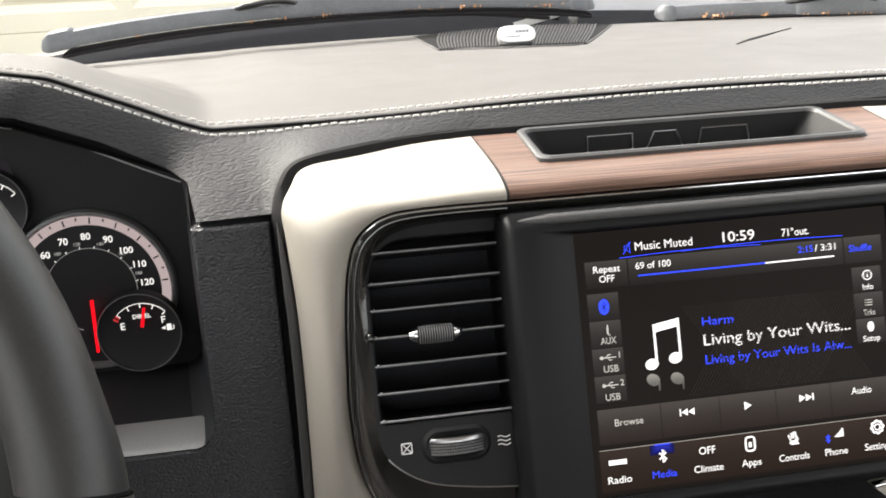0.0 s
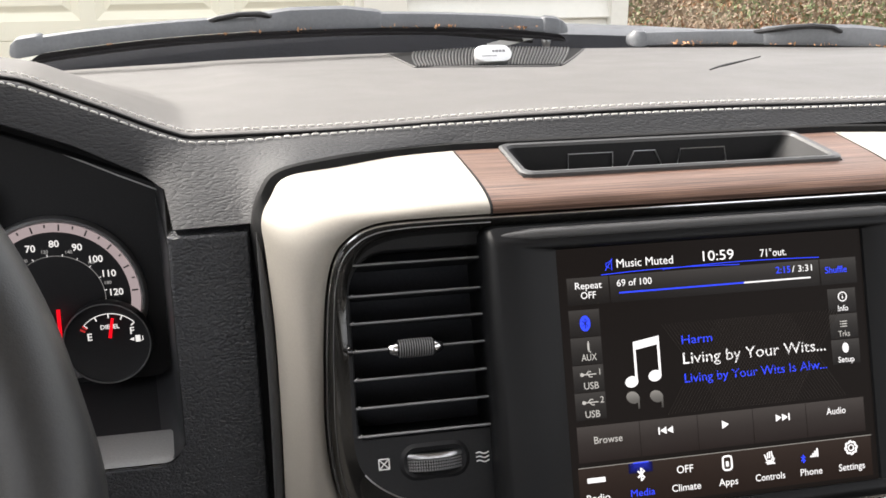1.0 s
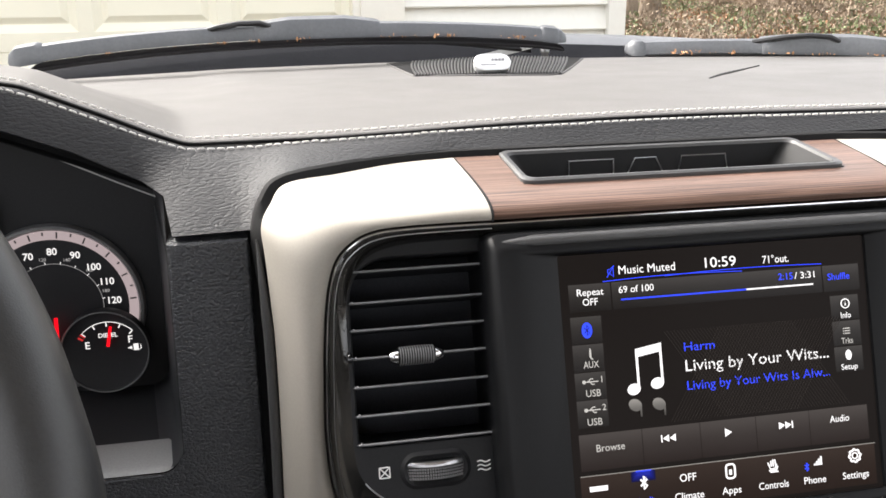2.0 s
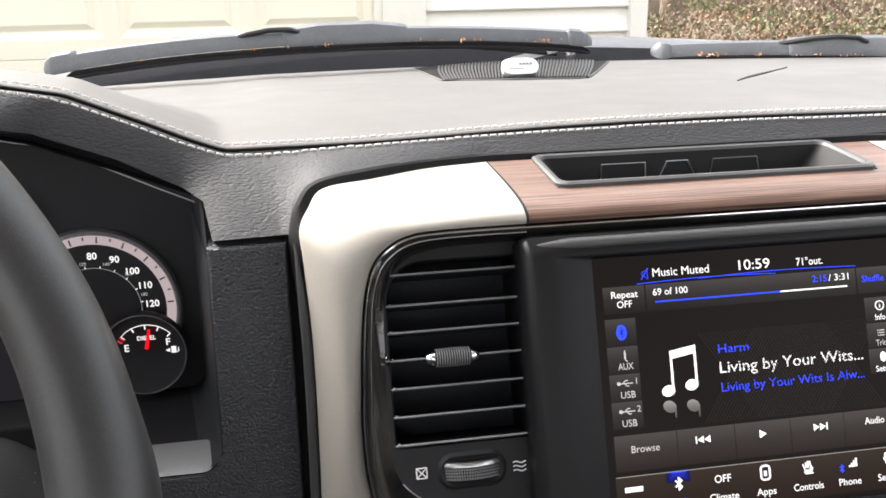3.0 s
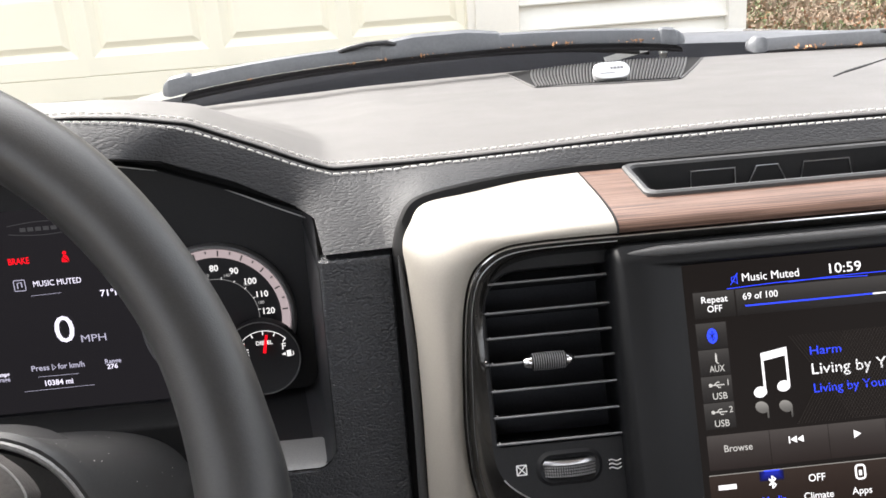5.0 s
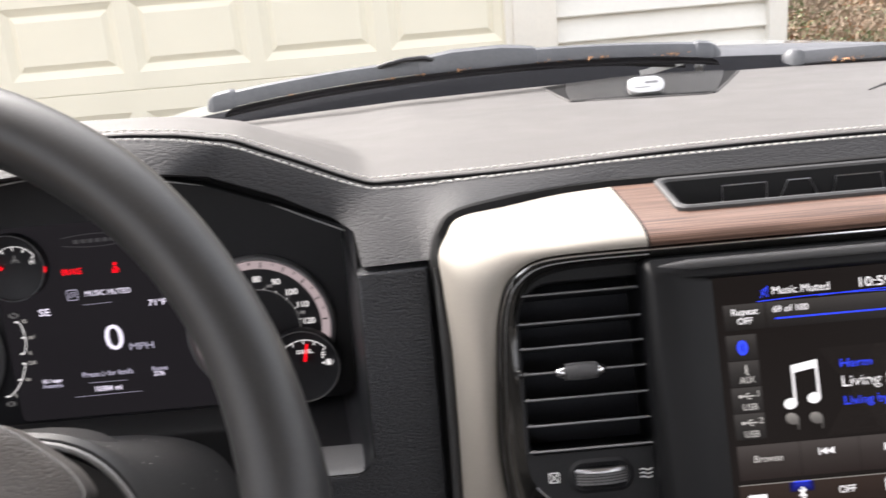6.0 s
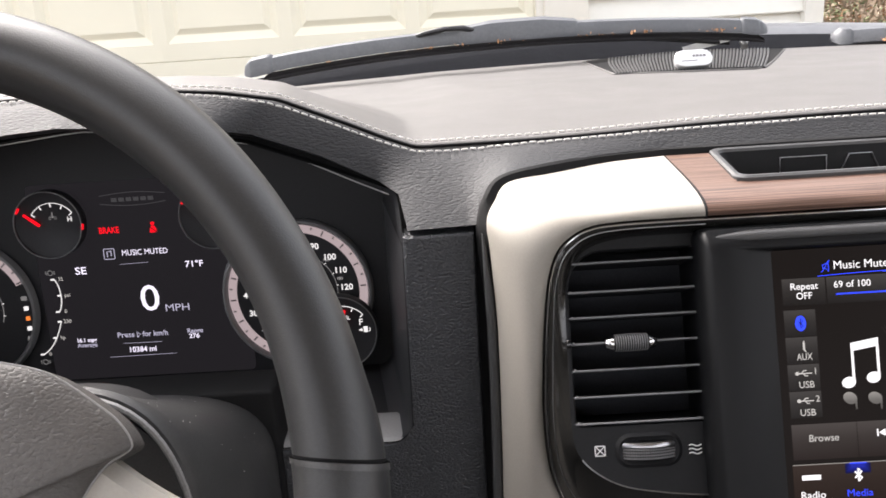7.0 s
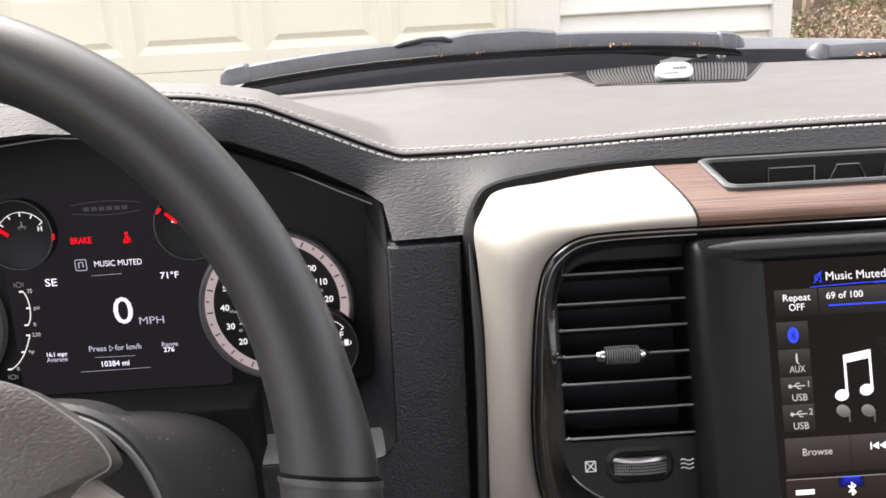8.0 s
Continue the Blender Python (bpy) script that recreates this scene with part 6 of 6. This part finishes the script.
def column():
    t = thing("steering_column", -0.413, -0.02, -0.12, "grey plastic steering column shroud", "column shroud")
    def oval(y, zc, hu, top, bottom, n=56):
        out = []
        for k in range(n):
            a = 2 * math.pi * k / n
            c, s = math.cos(a), math.sin(a)
            e = 0.50 if s > 0 else 0.48
            out.append((-0.413 + hu * math.copysign(abs(c) ** e, c), y, zc + (top if s > 0 else bottom) * math.copysign(abs(s) ** (0.76 if s > 0 else e), s)))
        return out
    rows = [oval(y, -0.125, hu, z + 0.125, 0.10) for y, hu, z in ((0.085, 0.1080, -0.088), (0.055, 0.1145, -0.0745), (0.02, 0.1145, -0.0580), (-0.01, 0.1065, -0.0410), (-0.03, 0.0985, -0.0265),
            (-0.039, 0.0955, -0.0190), (-0.0435, 0.0935, -0.0195), (-0.0452, 0.0905, -0.0220), (-0.0435, 0.0875, -0.0250), (-0.036, 0.0860, -0.028), (0.0, 0.084, -0.037))]
    b = grid(rows, True)
    bmesh.ops.recalc_face_normals(b, faces=b.faces)
    part("shroud", b, SHELL, t, "scuffed grey plastic shroud")
    # pale bead paints the highlight along the shroud's lip
    part("lip_highlight", tube(rows[7][:29], 0.0019, 8), BEAD, t, "pale bead for the highlight on the lip")
    part("inner_collar", prism(rrect(-0.493, -0.22, -0.333, -0.036, 0.055, 8), -0.004, 0.0, Matrix(((1, 0, 0, 0), (0, 0, -1, -0.030), (0, 1, 0, 0), (0, 0, 0, 1)))), COLLAR, t, "grey inner collar")
    part("rear_cover", box(-0.5330, -0.2952, 0.050, 0.083, -0.30, -0.0740, 0.003, 3), CHANNEL, t, "dark square rear cover")
    part("parting_line", tube([(x, y - 0.001, z + 0.0002) for x, y, z in ((-0.2960, 0.05, -0.160), (-0.2970, 0.02, -0.150), (-0.293, -0.02, -0.137), (-0.310, -0.06, -0.124))], 0.0008, 6), DEEP, t)
    part("lower_filler", box(-0.60, -0.222, 0.070, 0.082, -0.30, -0.122), DEEP, t)


column()

# ---- centre speaker on the dash top ----


def speaker():
    t = thing("centre_speaker", 0.056, 0.43, pad_z(0.056, 0.43), "black ribbed dash speaker grille with a silver badge", "speaker")
    corners = [Vector(q) for q in ((-0.010, 0.421), (0.125, 0.392), (0.234, 0.640), (-0.008, 0.640))]

    def on(s, q, h=0.0):
        """A point of the grille: s across, q from the near edge to the far one."""
        p = corners[0].lerp(corners[1], s).lerp(corners[3].lerp(corners[2], s), q)
        return Vector((p.x, p.y, pad_z(p.x, p.y) + h))

    def foot(s):
        return on(s, 0.0)
    swell = lambda s, q: 0.0030 * math.sin(math.pi * min(max(s, 0), 1)) * ease(q * 4)
    b = grid([[on(i / 40, q, 0.0008 + swell(i / 40, q) - 0.003 * (q == 0)) for q in (0, 0.01, 0.1, 0.3, 0.6, 1.0)] for i in range(41)])
    bmesh.ops.recalc_face_normals(b, faces=b.faces)
    part("grille_base", b, LIP, t)
    bars = bmesh.new()
    for i in range(48):
        c = (i + 0.5) / 48
        tube([on(c + q * (0.12 * (1 - c) - 0.07 * c), q, 0.0016 + swell(c, q)) for q in (0.01, 0.1, 0.25, 0.5, 0.75, 0.99)], [0.0009, 0.0010, 0.0011, 0.0012, 0.0014, 0.0014], 6, bm=bars)
    tagged(part("ribs", bars, GRILLE, t, "fine black ribs"), kind="stuff")
    edge = [on(-0.006, 0.97, 0.0004), on(-0.006, 0.3, 0.0004), on(-0.006, 0.02, 0.0005), on(0.5, -0.012, 0.0005), on(0.94, -0.012, 0.0005), on(1.0, 0.03, 0.0006), on(1.008, 0.4, 0.0005), on(1.008, 0.97, 0.0004)]
    part("rim", tube(edge, 0.0010, 8), PAD, t, "grey rim")
    mb = Matrix.Translation(foot(0.50) + Vector((0.006, 0.010, 0.0098))) @ Matrix.Rotation(radians(50), 4, "X")
    bg = part("badge", prism(rrect(-0.0180, -0.0090, 0.0180, 0.0090, 0.0082, 8), -0.003, 0.0035, mb, 0.0012, 3), BADGE, t, "silver oval badge")
    b = bmesh.new()
    for u0, u1, v0, v1 in ((-0.001, 0.0014, 0.0010, 0.0034), (0.0020, 0.0050, 0.0010, 0.0034), (0.0056, 0.0084, 0.0010, 0.0034), (0.0090, 0.0116, 0.0010, 0.0034), (-0.012, 0.003, -0.0034, -0.0028)):
        box(u0, u1, v0, v1, 0.0035, 0.0038, m=mb, bm=b)
    part("badge_bars", b, INK, bg, "small dark bars", smooth=0)


speaker()

# ---- wipers, outside the glass ----


def on_glass(x, z, off=0.016):
    """A point just outside the windshield at height z."""
    s = (z - 0.043) / 0.60
    return Vector((x, glass_y(x) + 0.004 - 0.83 * s * (1 - 0.06 * s) + off, z))


def wiper(path, caps, arm, label):
    t = thing("wiper", *on_glass(*path[len(path) // 2]), label, "wiper", "windshield wipers")
    pts = smooth_path([on_glass(x, z - 0.0125) for x, z in path], 8)
    n = len(pts)
    def sweep(profile, i0, i1, mat, name, lab="", swell=0.0):
        rows = []
        for i in range(i0, i1):
            p = pts[i]
            d = (pts[min(i + 1, n - 1)] - pts[max(i - 1, 0)]).normalized()
            side = Vector((0, 0, 1))
            e = 1 + swell * min(1, 4 * min(i - i0, i1 - 1 - i) / max(1, i1 - i0))
            rows.append([p + Vector((0, a, 0)) + side * (c * e) for a, c in profile])
        for end, step in ((0, 1), (-1, -2)):
            out = (rows[end][0] - rows[step][0]).normalized()
            foot = sum(rows[end], Vector()) / len(profile) - Vector((0, 0, 0.004))
            tips = [[q.lerp(foot, f) + out * d for q in rows[end]] for f, d in ((0.12, 0.003), (0.40, 0.0075), (0.80, 0.0095))]
            rows = tips[::-1] + rows if end == 0 else rows + tips
        b = grid(rows, True)
        bmesh.ops.holes_fill(b, edges=b.edges, sides=0)
        bmesh.ops.recalc_face_normals(b, faces=b.faces)
        return part(name, b, mat, t, lab)
    # spoiler above, rubber below
    sweep([(-0.004, -0.004), (0.008, -0.005), (0.016, 0.000), (0.013, 0.009), (0.006, 0.0125), (0.000, 0.0105), (-0.004, 0.003)], 0, n, SPOILER, "spoiler", "dull grey-blue plastic spoiler")
    sweep([(-0.006, -0.005), (-0.002, -0.0045), (-0.001, -0.0105), (-0.009, -0.0130), (-0.0095, -0.0105), (-0.005, -0.0090)], 4, n - 1, RUBBER, "blade", "black rubber blade")
    for a, c, k in caps:
        sweep([(-0.0055, -0.005), (0.009, -0.006), (0.018, 0.000), (0.015, 0.0115), (0.007, 0.0150), (-0.001, 0.0125), (-0.0055, 0.004)], int(a * n), max(int(c * n), int(a * n) + 2), SPOILER, "cover", "smooth grey cover piece", k)
    part("arm", tube([on_glass(x, z - 0.006, 0.030) for x, z in arm], [0.0032] * len(arm), 8), RUBBER, t, "black steel wiper arm")
    return t


wiper([(-0.385, 0.0845), (-0.345, 0.0893), (-0.28, 0.0940), (-0.21, 0.0966), (-0.12, 0.0975), (-0.02, 0.0965), (0.08, 0.0928), (0.16, 0.0875), (0.205, 0.0825)],
      [(0.0, 0.085, 0.0), (0.46, 0.645, 0.30), (0.93, 0.999, 0.0)], [(-0.214, 0.0965), (-0.197, 0.1020), (-0.175, 0.1052), (-0.153, 0.1050), (-0.135, 0.0985), (-0.10, 0.090), (0.0, 0.080), (0.10, 0.070), (0.18, 0.060)],
      "long grey-black windshield wiper with leaf scraps")
wiper([(0.303, 0.0650), (0.34, 0.0672), (0.42, 0.0695), (0.52, 0.0705), (0.62, 0.0700), (0.74, 0.0665)],
      [(0.0, 0.075, 0.0), (0.46, 0.72, 0.25)], [(0.432, 0.0715), (0.462, 0.0790), (0.485, 0.0815), (0.505, 0.0800), (0.53, 0.069), (0.58, 0.060), (0.74, 0.045)],
      "second grey-black windshield wiper by the passenger side")


def scraps():
    """Dry leaf scraps caught along the blades."""
    rnd = random.Random(11)
    b = bmesh.new()
    for _ in range(170):
        if rnd.random() < 0.72:
            x = rnd.choice((-0.30, -0.235, -0.20, -0.16, -0.10, 0.0, 0.06, 0.15)) + rnd.gauss(0, 0.012)
            z = 0.0800 - 0.11 * (x + 0.06) ** 2
        else:
            x = rnd.choice((0.36, 0.40, 0.46, 0.50, 0.55)) + rnd.gauss(0, 0.012)
            z = 0.0535
        leaf_quad(b, on_glass(x, z + rnd.gauss(0, 0.0012), 0.0035), rnd.uniform(0.002, 0.0065), rnd)
    tagged(part("leaf_scraps", b, LEAF, smooth=0), "orange-brown dry leaf scraps caught on the wipers", "leaves", kind="stuff")


scraps()


def wiper_pivot():
    t = thing("wiper_pivot", 0.198, 0.67, 0.04, "pale metal wiper pivot nut with a grey link", "wiper pivot")
    p = on_glass(0.198, 0.054, 0.03)
    part("nut", lathe([(0.0, 0.007), (0.0040, 0.006), (0.0060, 0.002), (0.0060, -0.003), (0.0048, -0.005), (0.0048, -0.02), (0.0, -0.02)], Matrix.Translation(p), 18), DULL_CHROME, t, "pale rounded nut")
    a, c = on_glass(0.128, 0.046, 0.03), on_glass(0.178, 0.0615, 0.03)
    w = Vector((0.35, 0, -1)).normalized() * 0.0045
    rows = [[q + w + Vector((0, e, 0)), q - w + Vector((0, e, 0))] for q, e in ((a, 0.004), (a, 0), (c, 0), (c, 0.004))]
    b = grid(rows)
    bmesh.ops.recalc_face_normals(b, faces=b.faces)
    part("link", b, PALE_EDGE, t, "pale grey flat link")


wiper_pivot()


def dust():
    """Pale specks lying on the column shroud and the wheel's rim."""
    rnd = random.Random(3)
    b = bmesh.new()
    tree = BVHTree
    for ob, n, (x0, x1), (y0, y1) in ((bpy.data.objects["shroud"], 46, (-0.345, -0.29), (-0.035, 0.03)), (bpy.data.objects["rim"], 6, (-0.25, -0.20), (-0.18, -0.15))):
        t = tree.FromPolygons([v.co for v in ob.data.vertices], [p.vertices for p in ob.data.polygons])
        for _ in range(n):
            hit = t.ray_cast(Vector((rnd.uniform(x0, x1), rnd.uniform(y0, y1), Z0 + 0.3)), Vector((0, 0, -1)))[0]
            if hit is None:
                continue
            s = rnd.choice((0.0002, 0.00025, 0.0003, 0.00042))
            c = bmesh.new()
            bmesh.ops.create_icosphere(c, subdivisions=1, radius=s)
            for v in c.verts:
                v.co = Vector((v.co.x * rnd.uniform(0.7, 1.6), v.co.y, v.co.z * 0.6)) + hit - Vector((0, 0, Z0))
            join(b, c)
    tagged(part("dust_specks", b, THREAD), "pale dust specks on the black plastic", "dust", kind="stuff")


dust()
